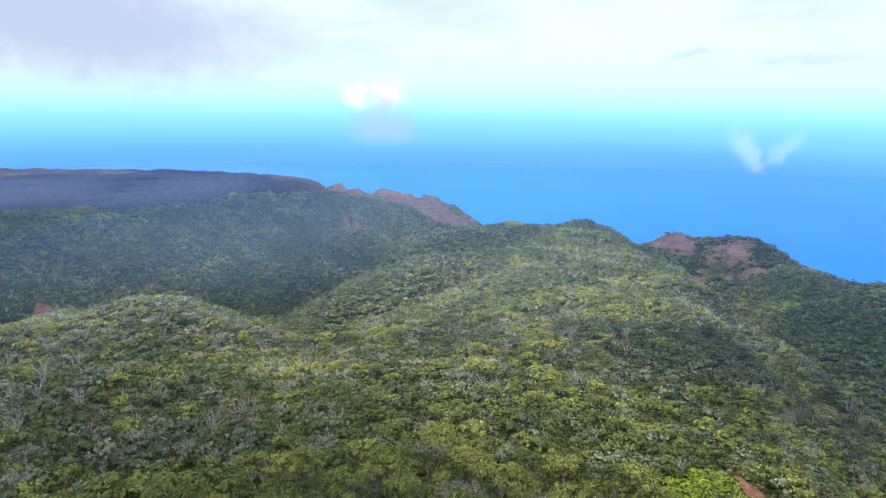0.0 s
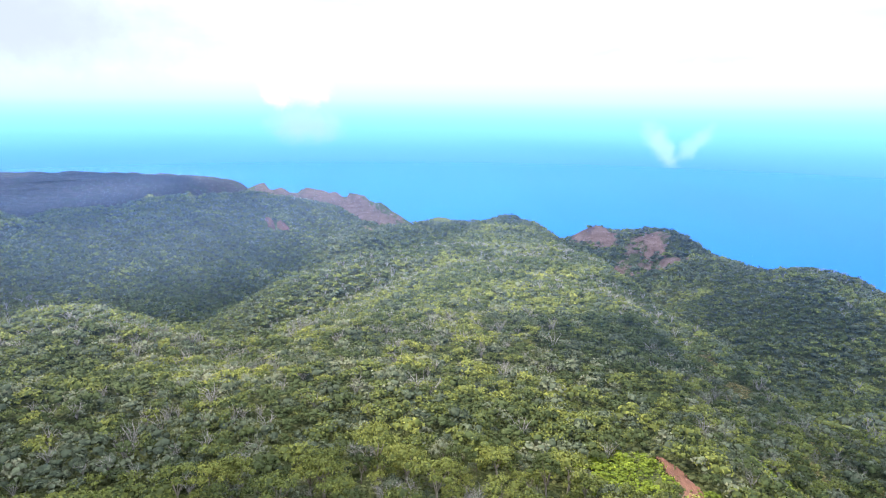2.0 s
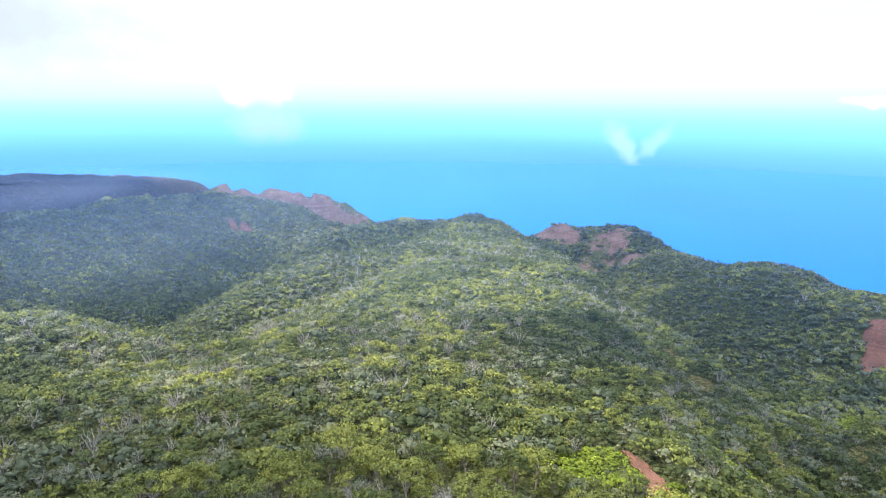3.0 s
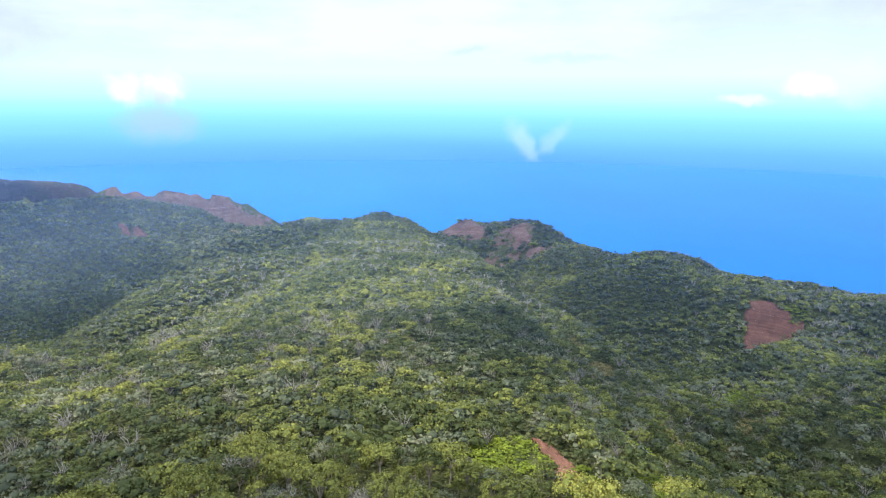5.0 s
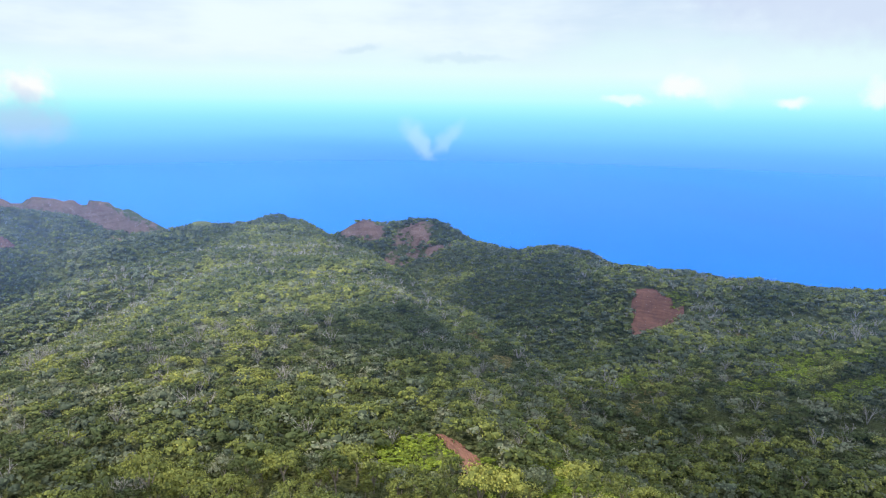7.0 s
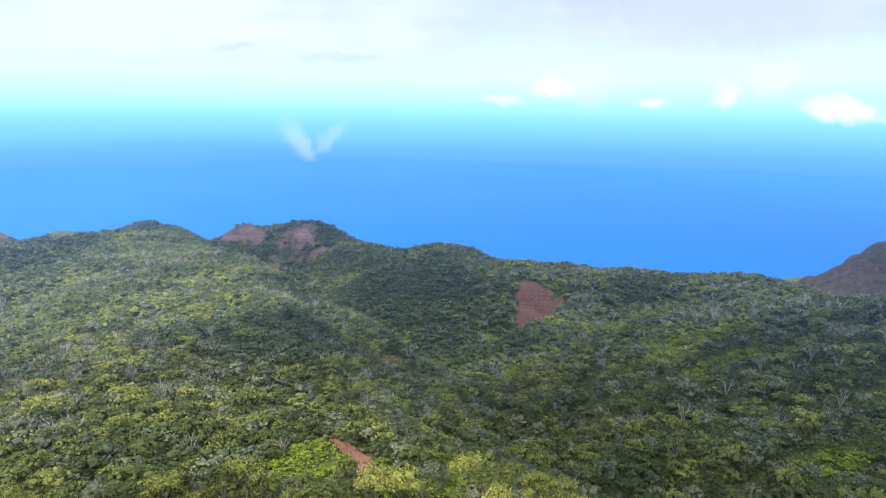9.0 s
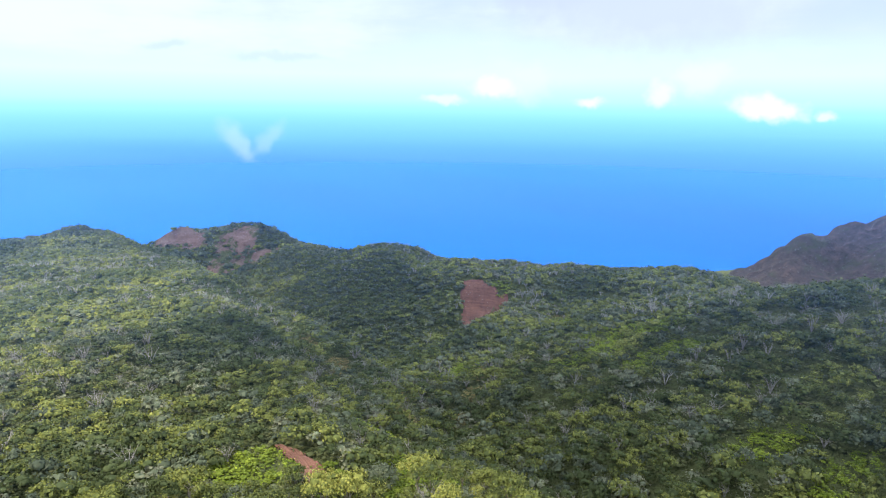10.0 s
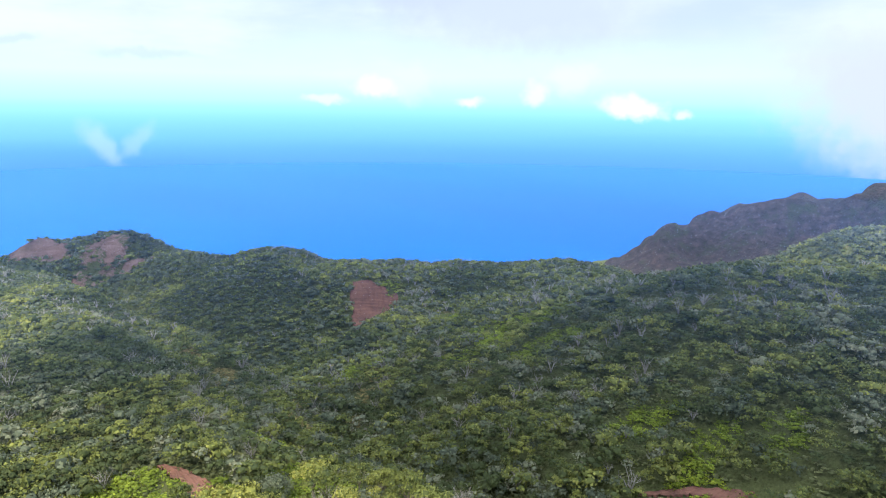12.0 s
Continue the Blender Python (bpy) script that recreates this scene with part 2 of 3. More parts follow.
# Each ridge: crest points (x, y, z, flat half-width on its left, on its right), then the slopes to either side at its start and its end.
RIDGES = {}
RIDGES["main"] = ([(20, -160, 290, 160, 100), (10, 0, 277, 130, 95), (15, 134, 266, 90, 80), (25, 208, 259, 75, 88), (50, 332, 248, 40, 96),
                   (90, 468, 234, 35, 90), (106, 545, 217, 34, 80), (130, 655, 214, 32, 70), (205, 915, 197, 18, 20), (270, 985, 140, 8, 15), (380, 1080, 60, 5, 10)], (0.35, 1.15), (0.6, 1.0))
RIDGES["main_edge"] = ([(238, 860, 186, 5, 5), (242, 714, 194, 4, 6), (219, 601, 204, 4, 8), (198, 516, 213, 4, 10), (193, 427, 219, 4, 10), (188, 342, 227, 4, 12), (169, 268, 232, 4, 12),
                        (160, 236, 233, 4, 12), (150, 202, 234, 4, 12), (135, 161, 237, 5, 12), (127, 129, 240, 6, 15), (125, 70, 246, 10, 20), (130, -60, 262, 20, 30)], (1.25, 0.30), (1.1, 0.22))
RIDGES["left_spur"] = ([(-60, 60, 270, 70, 60), (-120, 200, 260, 70, 50), (-165, 320, 248, 40, 32), (-185, 400, 222, 15, 15), (-195, 450, 190, 10, 10)], (0.5, 0.4), (0.8, 0.7))
RIDGES["mid_spur"] = ([(120, 640, 214, 15, 15), (40, 612, 217, 15, 15), (-24, 598, 212, 12, 12), (-75, 545, 198, 8, 10), (-115, 495, 170, 5, 5)], (0.6, 0.6), (0.6, 0.6))
RIDGES["back_spur"] = ([(200, 905, 196, 15, 15), (110, 905, 198, 12, 12), (40, 885, 196, 10, 10), (-15, 868, 192, 8, 8), (-48, 835, 170, 6, 6), (-90, 800, 140, 5, 5)], (0.6, 0.6), (0.6, 0.6))
RIDGES["left_hill"] = ([(-900, 200, 300, 60, 60), (-690, 500, 276, 40, 40), (-479, 694, 243, 25, 25), (-391, 834, 223, 25, 25), (-219, 1018, 226, 18, 18),
                        (-110, 1058, 204, 12, 12), (-30, 1062, 176, 10, 10), (12, 1066, 152, 8, 8), (70, 1080, 110, 5, 5)], (0.6, 0.38), (0.6, 0.5))
RIDGES["hill_rib"] = ([(-330, 900, 222, 10, 10), (-285, 790, 196, 8, 8), (-250, 690, 168, 6, 6), (-225, 620, 140, 5, 5)], (0.5, 0.5), (0.5, 0.5))
RIDGES["red_ridge"] = ([(-420, 1400, 182, 20, 15), (-288, 1461, 168, 20, 12), (-213, 1474, 188, 15, 10), (-124, 1483, 169, 15, 10), (-30, 1487, 158, 12, 12), (5, 1500, 136, 8, 8),
                        (30, 1530, 96, 8, 8), (77, 1575, 70, 6, 6), (130, 1620, 66, 6, 6), (177, 1666, 73, 6, 6), (240, 1720, 30, 4, 4)], (0.9, 0.75), (0.9, 0.75))
RIDGES["mesa"] = ([(-2000, 1500, 190, 200, 40), (-1348, 1975, 150, 200, 30), (-1010, 2120, 137, 200, 30), (-706, 2281, 114, 150, 25), (-529, 2376, 86, 60, 20), (-480, 2400, 40, 20, 10)], (1.0, 0.8), (1.0, 0.8))
RIDGES["right_ridge"] = ([(300, 975, 105, 6, 6), (318, 900, 170, 6, 6), (336, 870, 197, 10, 10), (380, 804, 199, 12, 12), (386, 726, 190, 12, 12), (382, 610, 200, 13, 13), (380, 548, 202, 13, 13), (379, 492, 222, 15, 14),
                          (373, 437, 223, 16, 14), (379, 381, 226, 18, 14), (402, 328, 229, 20, 16), (413, 283, 232, 24, 18), (432, 217, 240, 26, 24), (414, 167, 239, 28, 28),
                          (379, 107, 248, 30, 30)], (0.95, 0.7), (0.95, 0.42))
RIDGES["near_shoulder"] = ([(400, 140, 240, 20, 20), (379, 107, 248, 30, 30), (358, 70, 266, 26, 30), (352, 40, 284, 20, 30), (345, 12, 278, 30, 40), (330, -60, 290, 40, 80), (300, -250, 300, 80, 120)], (0.9, 0.37), (0.6, 0.37))
RIDGES["valley_spur"] = ([(395, 310, 229, 10, 8), (312, 281, 216, 12, 6), (267, 263, 209, 12, 6), (243, 245, 197, 10, 6), (210, 228, 190, 8, 6), (190, 215, 176, 5, 5)], (0.36, 0.9), (0.45, 0.95))
RIDGES["far_green"] = ([(700, -260, 262, 40, 40), (850, -20, 236, 20, 25), (889, 46, 226, 15, 20), (838, 84, 216, 10, 14), (775, 150, 165, 6, 8)], (0.6, 0.6), (0.6, 0.6))
RIDGES["dark_ridge"] = ([(1230, -260, 275, 30, 40), (1192, 70, 252, 10, 14), (1183, 147, 232, 8, 10), (1178, 187, 235, 8, 10), (1170, 226, 225, 8, 10), (1144, 314, 190, 5, 8),
                         (1084, 369, 162, 5, 6), (1032, 420, 108, 4, 4), (1005, 436, 96, 4, 4), (975, 462, 60, 3, 3)], (0.9, 0.9), (0.9, 0.9))
RIDGES["plateau"] = ([(-900, -500, 296, 260, 420), (-300, -420, 292, 260, 420), (300, -420, 300, 260, 420), (1000, -500, 290, 260, 420)], (0.3, 0.3), (0.3, 0.3))
LIFT = 70.0            # added to all crests


def crest_line(points, steps=6):
    """A smooth line through the crest points."""
    p = np.array(points, float)
    p = np.vstack([2 * p[0] - p[1], p, 2 * p[-1] - p[-2]])
    out = []
    for k in range(1, len(p) - 2):
        for s in np.linspace(0, 1, steps, endpoint=False):
            out.append(0.5 * (2 * p[k] + (p[k + 1] - p[k - 1]) * s + (2 * p[k - 1] - 5 * p[k] + 4 * p[k + 1] - p[k + 2]) * s ** 2
                              + (3 * p[k] - p[k - 1] - 3 * p[k + 1] + p[k + 2]) * s ** 3))
    return np.array(out + [p[-2]])


def roof(x, y, name):
    """Height of one ridge: a rounded crest with slopes falling to both sides."""
    points, start, end = RIDGES[name]
    line = crest_line(points)
    best = np.full(x.shape, -1e9)
    wander = 0.72 + 0.5 * fbm(x, y, 120, 71, 3)
    for k, (a, b) in enumerate(zip(line[:-1], line[1:])):
        along = k / len(line)
        slope_left, slope_right = (start[m] + (end[m] - start[m]) * along for m in (0, 1))
        d = b[:2] - a[:2]
        s = np.clip(((x - a[0]) * d[0] + (y - a[1]) * d[1]) / (d @ d), 0, 1)
        qx, qy = x - a[0] - s * d[0], y - a[1] - s * d[1]
        side = (d[0] * qy - d[1] * qx) > 0
        far = np.hypot(qx, qy)
        c = [a[m] + s * (b[m] - a[m]) for m in (2, 3, 4)]
        flat = np.where(side, c[1], c[2]) * wander
        slope = np.where(side, slope_left, slope_right)
        run = np.sqrt(np.maximum(far - flat, 0) ** 2 + 196) - 14
        best = np.maximum(best, c[0] - 0.05 * np.minimum(far, flat) - slope * run)
    return best


# Landslide scars: x, y, radius of the hollow that they cut, depth of it
HOLLOWS = [(328, 326, 27, 11), (-132, 948, 24, 5), (330, 840, 36, 12), (352, 752, 30, 9)]


def land(x, y):
    x, y = np.asarray(x, float), np.asarray(y, float)
    roofs = [roof(x, y, n) for n in RIDGES]
    top = np.maximum.reduce(roofs)
    z = top + 4 * np.log(sum(np.exp((r - top) / 4) for r in roofs)) - 1.0 + LIFT
    far = sstep(600, 1300, np.hypot(x, y))
    z = z + (fbm(x, y, 70, 3, 3) - 0.5) * (11 - 3 * far)
    gully = 1 - np.abs(2 * fbm(x + 0.3 * y, y * 0.6, 60, 21, 3) - 1)
    z = z - (8 + 14 * far) * np.maximum(gully - 0.72, 0) / 0.28 * (0.35 + 0.65 * far)
    rib = np.abs(2 * fbm(0.3 * x + 0.9 * y, 0.22 * y - 0.1 * x, 30, 57, 3) - 1)
    z = z - 11 * sstep(880, 1040, x) * (0.5 - rib) * sstep(20, 90, z) * (1 - sstep(-40, 10, z - 300))
    z = z + 0.75 * (14 + 8) * np.maximum(gully - 0.72, 0) / 0.28 * sstep(1750, 2000, np.hypot(x, y))   # the far tableland is even
    for hx, hy, radius, depth in HOLLOWS:
        z = z - depth * np.exp(-(((x - hx) ** 2 + (y - hy) ** 2) / radius ** 2) ** 2)
    return np.maximum(z, -60)


# ---------- ground and sea ----------
def mesh_object(name, verts, faces, mat, attributes=(), smooth=False, normals=None):
    """A mesh from arrays; faces is an (n, k) array. Attributes are per vertex."""
    me = bpy.data.meshes.new(name)
    verts, faces = np.asarray(verts, np.float32), np.asarray(faces, np.int32)
    me.vertices.add(len(verts))
    me.vertices.foreach_set("co", verts.ravel())
    k = faces.shape[1]
    me.loops.add(faces.size)
    me.loops.foreach_set("vertex_index", faces.ravel())
    me.polygons.add(len(faces))
    me.polygons.foreach_set("loop_start", np.arange(0, faces.size, k, dtype=np.int32))
    me.polygons.foreach_set("use_smooth", np.full(len(faces), smooth or normals is not None))
    for key, values in attributes:
        me.attributes.new(key, "FLOAT", "POINT").data.foreach_set("value", np.asarray(values, np.float32))
    me.update()
    if normals is not None:
        me.normals_split_custom_set_from_vertices(np.asarray(normals, np.float32).tolist())
    me.materials.append(mat)
    return new(name, me)


# Bare land: x, y, half-widths along x and y, how bare, and how dark the rock is
# The two fully dark entries put shade and haze into the rock colour.
BARE = [(-60, 1440, 230, 70, 0.85, 0.2), (70, 1560, 130, 70, 0.95, 0.35), (1120, 280, 260, 340, 1.5, 1.0), (-900, 2150, 1000, 420, 1.3, 1.0),
        (312, 868, 34, 60, 0.76, 0.15), (352, 790, 36, 40, 0.66, 0.1), (344, 724, 34, 46, 0.5, 0.1), (296, 962, 30, 50, 0.85, 0.2), (320, 770, 30, 60, 0.42, 0.1), (20, 1020, 34, 26, 0.7, 0.2)]


def bareness(x, y):
    bare, dark = np.zeros(np.shape(x)), np.zeros(np.shape(x))
    for bx, by, wx, wy, amount, tone in BARE:
        w = amount * (1 - sstep(0.5, 1.15, np.sqrt(((x - bx) / wx) ** 2 + ((y - by) / wy) ** 2)))
        dark = np.where(w > bare, tone, dark)
        bare = np.maximum(bare, w)
    return np.clip(bare + (fbm(x, y, 30, 61, 5) - 0.5) * 2.0 * (bare > 0.02), 0, 1), dark


def build_ground():
    turns = np.radians(np.concatenate([np.arange(-45, 100, 0.34), np.arange(100, 315, 3.0)]))
    reach = 12 * (3300 / 12) ** (np.arange(270) / 269)
    az, r = np.meshgrid(turns, reach)
    x, y = np.sin(az) * r, np.cos(az) * r
    bare, dark = bareness(x, y)
    z = land(x, y)
    rows, cols = x.shape
    i, j = np.meshgrid(np.arange(rows - 1), np.arange(cols), indexing="ij")
    a, b = i * cols + j, i * cols + (j + 1) % cols
    a, b = a.ravel(), b.ravel()
    faces = np.vstack([np.stack([a, a + cols, b + cols], 1), np.stack([a, b + cols, b], 1)])
    verts = np.stack([x.ravel(), y.ravel(), z.ravel()], 1)
    verts = np.vstack([verts, [[0, 0, float(land(np.zeros(1), np.zeros(1))[0])]]])
    hub = len(verts) - 1
    cap = np.stack([np.arange(cols), (np.arange(cols) + 1) % cols, np.full(cols, hub)], 1)
    ob = mesh_object("ground", verts, np.vstack([faces, cap]), GROUND, [("bare", np.append(bare.ravel(), 0)), ("dark", np.append(dark.ravel(), 0))], True)
    tagged(ob, "forested volcanic ridges with red eroded slopes above the sea", "terrain", kind="structure")


def build_sea():
    ring = np.radians(np.arange(0, 360, 2.0))
    radii = [0.0, 600, 1200, 2000, 3000, 4000, 4930]
    bm = bmesh.new()
    loops = []
    for radius in radii[1:]:
        loops.append([bm.verts.new((math.sin(a) * radius, math.cos(a) * radius, 0)) for a in ring])
    centre = bm.verts.new((0, 0, 0))
    for k in range(len(ring)):
        bm.faces.new((centre, loops[0][(k + 1) % len(ring)], loops[0][k]))
    for inner, outer in zip(loops[:-1], loops[1:]):
        for k in range(len(ring)):
            bm.faces.new((inner[k], inner[(k + 1) % len(ring)], outer[(k + 1) % len(ring)], outer[k]))
    me = bpy.data.meshes.new("water")
    bm.normal_update()
    bm.to_mesh(me)
    bm.free()
    me.materials.append(SEA)
    tagged(new("water", me), "calm deep blue ocean far below the ridges", "sea", kind="structure")


build_ground()
build_sea()


# ---------- clouds added out of view to shade the land, leaving the middle ridge in the sun ---
def cloud_material(name, wispy, solid):
    m, n, bsdf, out, pos = material(name, 1.0, 0.0)
    put(n, n.ramp(n.noise(pos, 0.01, 5.0), [(0.3, (0.82, 0.84, 0.88)), (0.7, (0.95, 0.95, 0.96))]), bsdf, "Base Color")
    glow = n.add("ShaderNodeBsdfTranslucent", ins={"Color": (0.95, 0.95, 0.96, 1)})
    body = n.add("ShaderNodeMixShader", ins={"Fac": 0.5, 1: bsdf.outputs[0], 2: glow.outputs[0]})
    clear = n.add("ShaderNodeBsdfTransparent")
    thin = n.span(n.noise(pos, 0.006, 5.0), 0.3, 0.7, wispy, solid)
    put(n, n.add("ShaderNodeMixShader", ins={"Fac": thin, 1: clear.outputs[0], 2: body.outputs[0]}).outputs[0], out, "Surface")
    return m


SHADE_CLOUD = cloud_material("cloud_vapour", 0.45, 0.8)
SHADE_VEIL = cloud_material("thin_cloud_vapour", 0.18, 0.42)


def build_shade_cloud(x, y, z, a, b, c, seed, mat):
    """A flat-bottomed heap of vapour with a lumpy top, added unseen to block the sun."""
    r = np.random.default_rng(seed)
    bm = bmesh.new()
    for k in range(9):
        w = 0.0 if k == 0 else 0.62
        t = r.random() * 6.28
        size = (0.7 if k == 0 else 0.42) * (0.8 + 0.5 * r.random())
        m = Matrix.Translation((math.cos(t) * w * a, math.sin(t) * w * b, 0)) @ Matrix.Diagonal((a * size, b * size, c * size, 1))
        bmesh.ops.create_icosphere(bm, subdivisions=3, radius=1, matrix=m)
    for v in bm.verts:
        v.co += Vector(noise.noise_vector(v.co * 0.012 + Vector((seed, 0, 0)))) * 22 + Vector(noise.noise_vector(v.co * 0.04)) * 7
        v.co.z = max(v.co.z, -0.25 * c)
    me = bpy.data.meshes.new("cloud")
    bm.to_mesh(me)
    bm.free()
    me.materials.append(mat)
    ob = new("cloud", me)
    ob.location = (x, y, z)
    tagged(ob, "white cloud added out of view to shade the ridges", "cloud", "clouds overhead", "stuff")


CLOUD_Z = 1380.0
SHADE_SHIFT = 1.0 / math.tan(radians(SUN_EL))
# Unseen clouds added to shade the land: spot put in the shade (x, y, z), half-widths
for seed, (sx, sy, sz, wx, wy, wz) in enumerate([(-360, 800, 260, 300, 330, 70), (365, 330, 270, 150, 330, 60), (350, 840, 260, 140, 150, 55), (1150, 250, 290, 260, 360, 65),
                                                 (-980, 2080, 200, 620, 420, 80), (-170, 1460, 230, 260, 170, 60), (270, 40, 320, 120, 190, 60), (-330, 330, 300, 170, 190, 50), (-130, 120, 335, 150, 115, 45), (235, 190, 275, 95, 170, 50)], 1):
    reach = (CLOUD_Z - sz) * SHADE_SHIFT
    build_shade_cloud(sx + math.sin(radians(SUN_AZ)) * reach, sy + math.cos(radians(SUN_AZ)) * reach, CLOUD_Z, wx, wy, wz, seed, SHADE_VEIL if seed in (8, 9) else SHADE_CLOUD)


# ---------- tinted sheets standing in for haze over the coast and mist under the far cliffs ---
def haze_sheet_material(name, tone, thin, thick, size, inner, outer, cx, cy, fade_in):
    """A see-through tinted sheet in place of haze: denser in drifts, fading out at its rim."""
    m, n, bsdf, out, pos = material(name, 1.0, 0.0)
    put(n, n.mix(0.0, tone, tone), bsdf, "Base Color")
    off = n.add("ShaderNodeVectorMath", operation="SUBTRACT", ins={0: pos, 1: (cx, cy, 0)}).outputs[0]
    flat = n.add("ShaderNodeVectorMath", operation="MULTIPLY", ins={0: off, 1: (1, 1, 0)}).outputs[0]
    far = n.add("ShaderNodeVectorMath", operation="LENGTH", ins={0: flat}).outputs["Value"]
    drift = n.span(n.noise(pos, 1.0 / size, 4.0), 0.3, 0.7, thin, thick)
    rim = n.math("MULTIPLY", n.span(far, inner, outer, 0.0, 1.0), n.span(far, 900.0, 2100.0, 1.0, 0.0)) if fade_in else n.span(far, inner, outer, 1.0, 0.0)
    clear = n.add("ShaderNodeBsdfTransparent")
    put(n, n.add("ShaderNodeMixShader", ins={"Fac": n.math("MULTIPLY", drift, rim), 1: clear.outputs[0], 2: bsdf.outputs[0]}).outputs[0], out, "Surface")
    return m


def build_haze_sheet(name, x, y, z, inner, outer, mat, label):
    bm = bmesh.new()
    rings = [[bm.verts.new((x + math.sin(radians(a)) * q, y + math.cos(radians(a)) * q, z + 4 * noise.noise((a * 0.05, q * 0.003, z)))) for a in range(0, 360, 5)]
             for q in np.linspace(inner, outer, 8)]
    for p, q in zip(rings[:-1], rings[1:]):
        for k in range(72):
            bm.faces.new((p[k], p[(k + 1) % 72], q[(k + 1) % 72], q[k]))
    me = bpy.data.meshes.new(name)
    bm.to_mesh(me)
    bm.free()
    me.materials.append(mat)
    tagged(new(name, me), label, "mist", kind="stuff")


# Heights and radii are set to cross the camera's lines of sight.
HAZE = haze_sheet_material("sea_haze_sheet", (0.18, 0.44, 1.0), 0.018, 0.03, 900, 90, 260, 0, 0, True)
build_haze_sheet("sea_haze_sheet", 0, 0, 376, 80, 2700, HAZE, "bluish see-through sheet standing in for sea haze over the ridges")
COAST = haze_sheet_material("coast_haze_sheet", (0.15, 0.34, 1.0), 0.012, 0.025, 700, 560, 900, 0, 0, True)
build_haze_sheet("coast_haze_sheet", 0, 0, 300, 540, 2700, COAST, "blue see-through sheet standing in for haze over the far red cliffs")
MIST = haze_sheet_material("cliff_mist_sheet", (0.30, 0.38, 0.66), 0.018, 0.05, 320, 250, 640, -860, 1650, False)
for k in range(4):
    build_haze_sheet("cliff_mist_sheet", -860 + 30 * k, 1650, 188 + 17 * k, 2, 700, MIST, "bluish see-through sheet standing in for mist below the far flat-topped cliffs")
VALLEY = haze_sheet_material("valley_haze_sheet", (0.52, 0.66, 0.98), 0.008, 0.02, 260, 150, 340, -270, 570, False)
build_haze_sheet("valley_haze_sheet", -270, 570, 330, 2, 345, VALLEY, "blue see-through sheet standing in for haze above the shaded valley")


# ---------- plants ----------
def ball():
    """Corners and triangles of a unit ball whose underside is left open."""
    bm = bmesh.new()
    bmesh.ops.create_icosphere(bm, subdivisions=1, radius=1)
    v = np.array([q.co[:] for q in bm.verts])
    f = np.array([[q.index for q in face.verts] for face in bm.faces])
    bm.free()
    f = f[v[f][:, :, 2].mean(1) > -0.45]
    used, f = np.unique(f, return_inverse=True)
    return v[used], f.reshape(-1, 3)


BALL = ball()


def joined(shapes):
    """Several shapes (corners, triangles, normals, shade put into the tint) as one."""
    starts = np.cumsum([0] + [len(q[0]) for q in shapes])
    inner_shades = [q[3] if len(q) > 3 else np.zeros(len(q[0])) for q in shapes]
    return np.vstack([q[0] for q in shapes]), np.vstack([q[1] + k for q, k in zip(shapes, starts)]), np.vstack([q[2] for q in shapes]), np.concatenate(inner_shades)


def leaf_cards(rng, centres, normals, size, soft):
    """Small bent leaf clumps: two triangles each, folded along the middle."""
    n = len(centres)
    t = np.cross(normals, rng.normal(size=(n, 3)))
    t /= np.linalg.norm(t, axis=1)[:, None] + 1e-9
    b = np.cross(normals, t)
    s = size * (0.6 + 0.8 * rng.random((n, 1)))
    fold = normals * s * (0.25 + 0.3 * rng.random((n, 1)))
    v = np.stack([centres - t * s, centres + b * s * 0.75 + fold * -1, centres + t * s, centres - b * s * 0.75 - fold], 1).reshape(-1, 3)
    k = np.arange(n)[:, None] * 4
    return v, np.vstack([k + [0, 2, 1], k + [0, 3, 2]]), np.repeat(soft, 4, axis=0)


def crown(rng, lumps, cards, size, flat=0.6, ragged=0.12, core=0.74):
    """A crown of radius 1 with its middle at the origin: domes of foliage packed under an umbrella outline, each with small leaf clumps on it."""
    parts = []
    v, f = BALL
    for k in range(lumps):
        out = 0.86 * math.sqrt((k + 0.25) / lumps)
        a = 2.4 * k + rng.random() * 0.8
        rad = (1.0 / math.sqrt(lumps)) * (0.78 + 0.5 * rng.random())
        c = np.array([math.cos(a) * out, math.sin(a) * out, flat * (1 - out ** 2) - 0.2 + 0.2 * (rng.random() - 0.5)])
        wide = np.array([1.0, 1.0, 0.6])
        bumps = 1 + 0.6 * (rng.random((len(v), 1)) - 0.5)
        body = c + v * bumps * rad * core * wide
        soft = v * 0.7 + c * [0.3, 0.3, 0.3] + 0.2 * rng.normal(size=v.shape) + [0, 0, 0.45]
        parts.append((body, f, soft / np.linalg.norm(soft, axis=1)[:, None], np.full(len(v), -0.42)))   # inner bodies darkened: the shade inside a crown is put into the tint
        m = cards // lumps
        if not m:
            continue
        d = rng.normal(size=(m, 3))
        d[:, 2] = np.abs(d[:, 2]) * 1.1 - 0.35
        d /= np.linalg.norm(d, axis=1)[:, None]
        nrm = d + 0.6 * rng.normal(size=(m, 3)) + [0, 0, 0.35]
        nrm /= np.linalg.norm(nrm, axis=1)[:, None]
        place = c + d * rad * (core + (0.96 - core + 2 * ragged) * rng.random((m, 1))) * wide
        soft = d * 0.65 + c * [0.3, 0.3, 0.3] + 0.42 * rng.normal(size=(m, 3)) + [0, 0, 0.4]
        parts.append(leaf_cards(rng, place, nrm, size, soft / np.linalg.norm(soft, axis=1)[:, None]))
    return joined(parts)


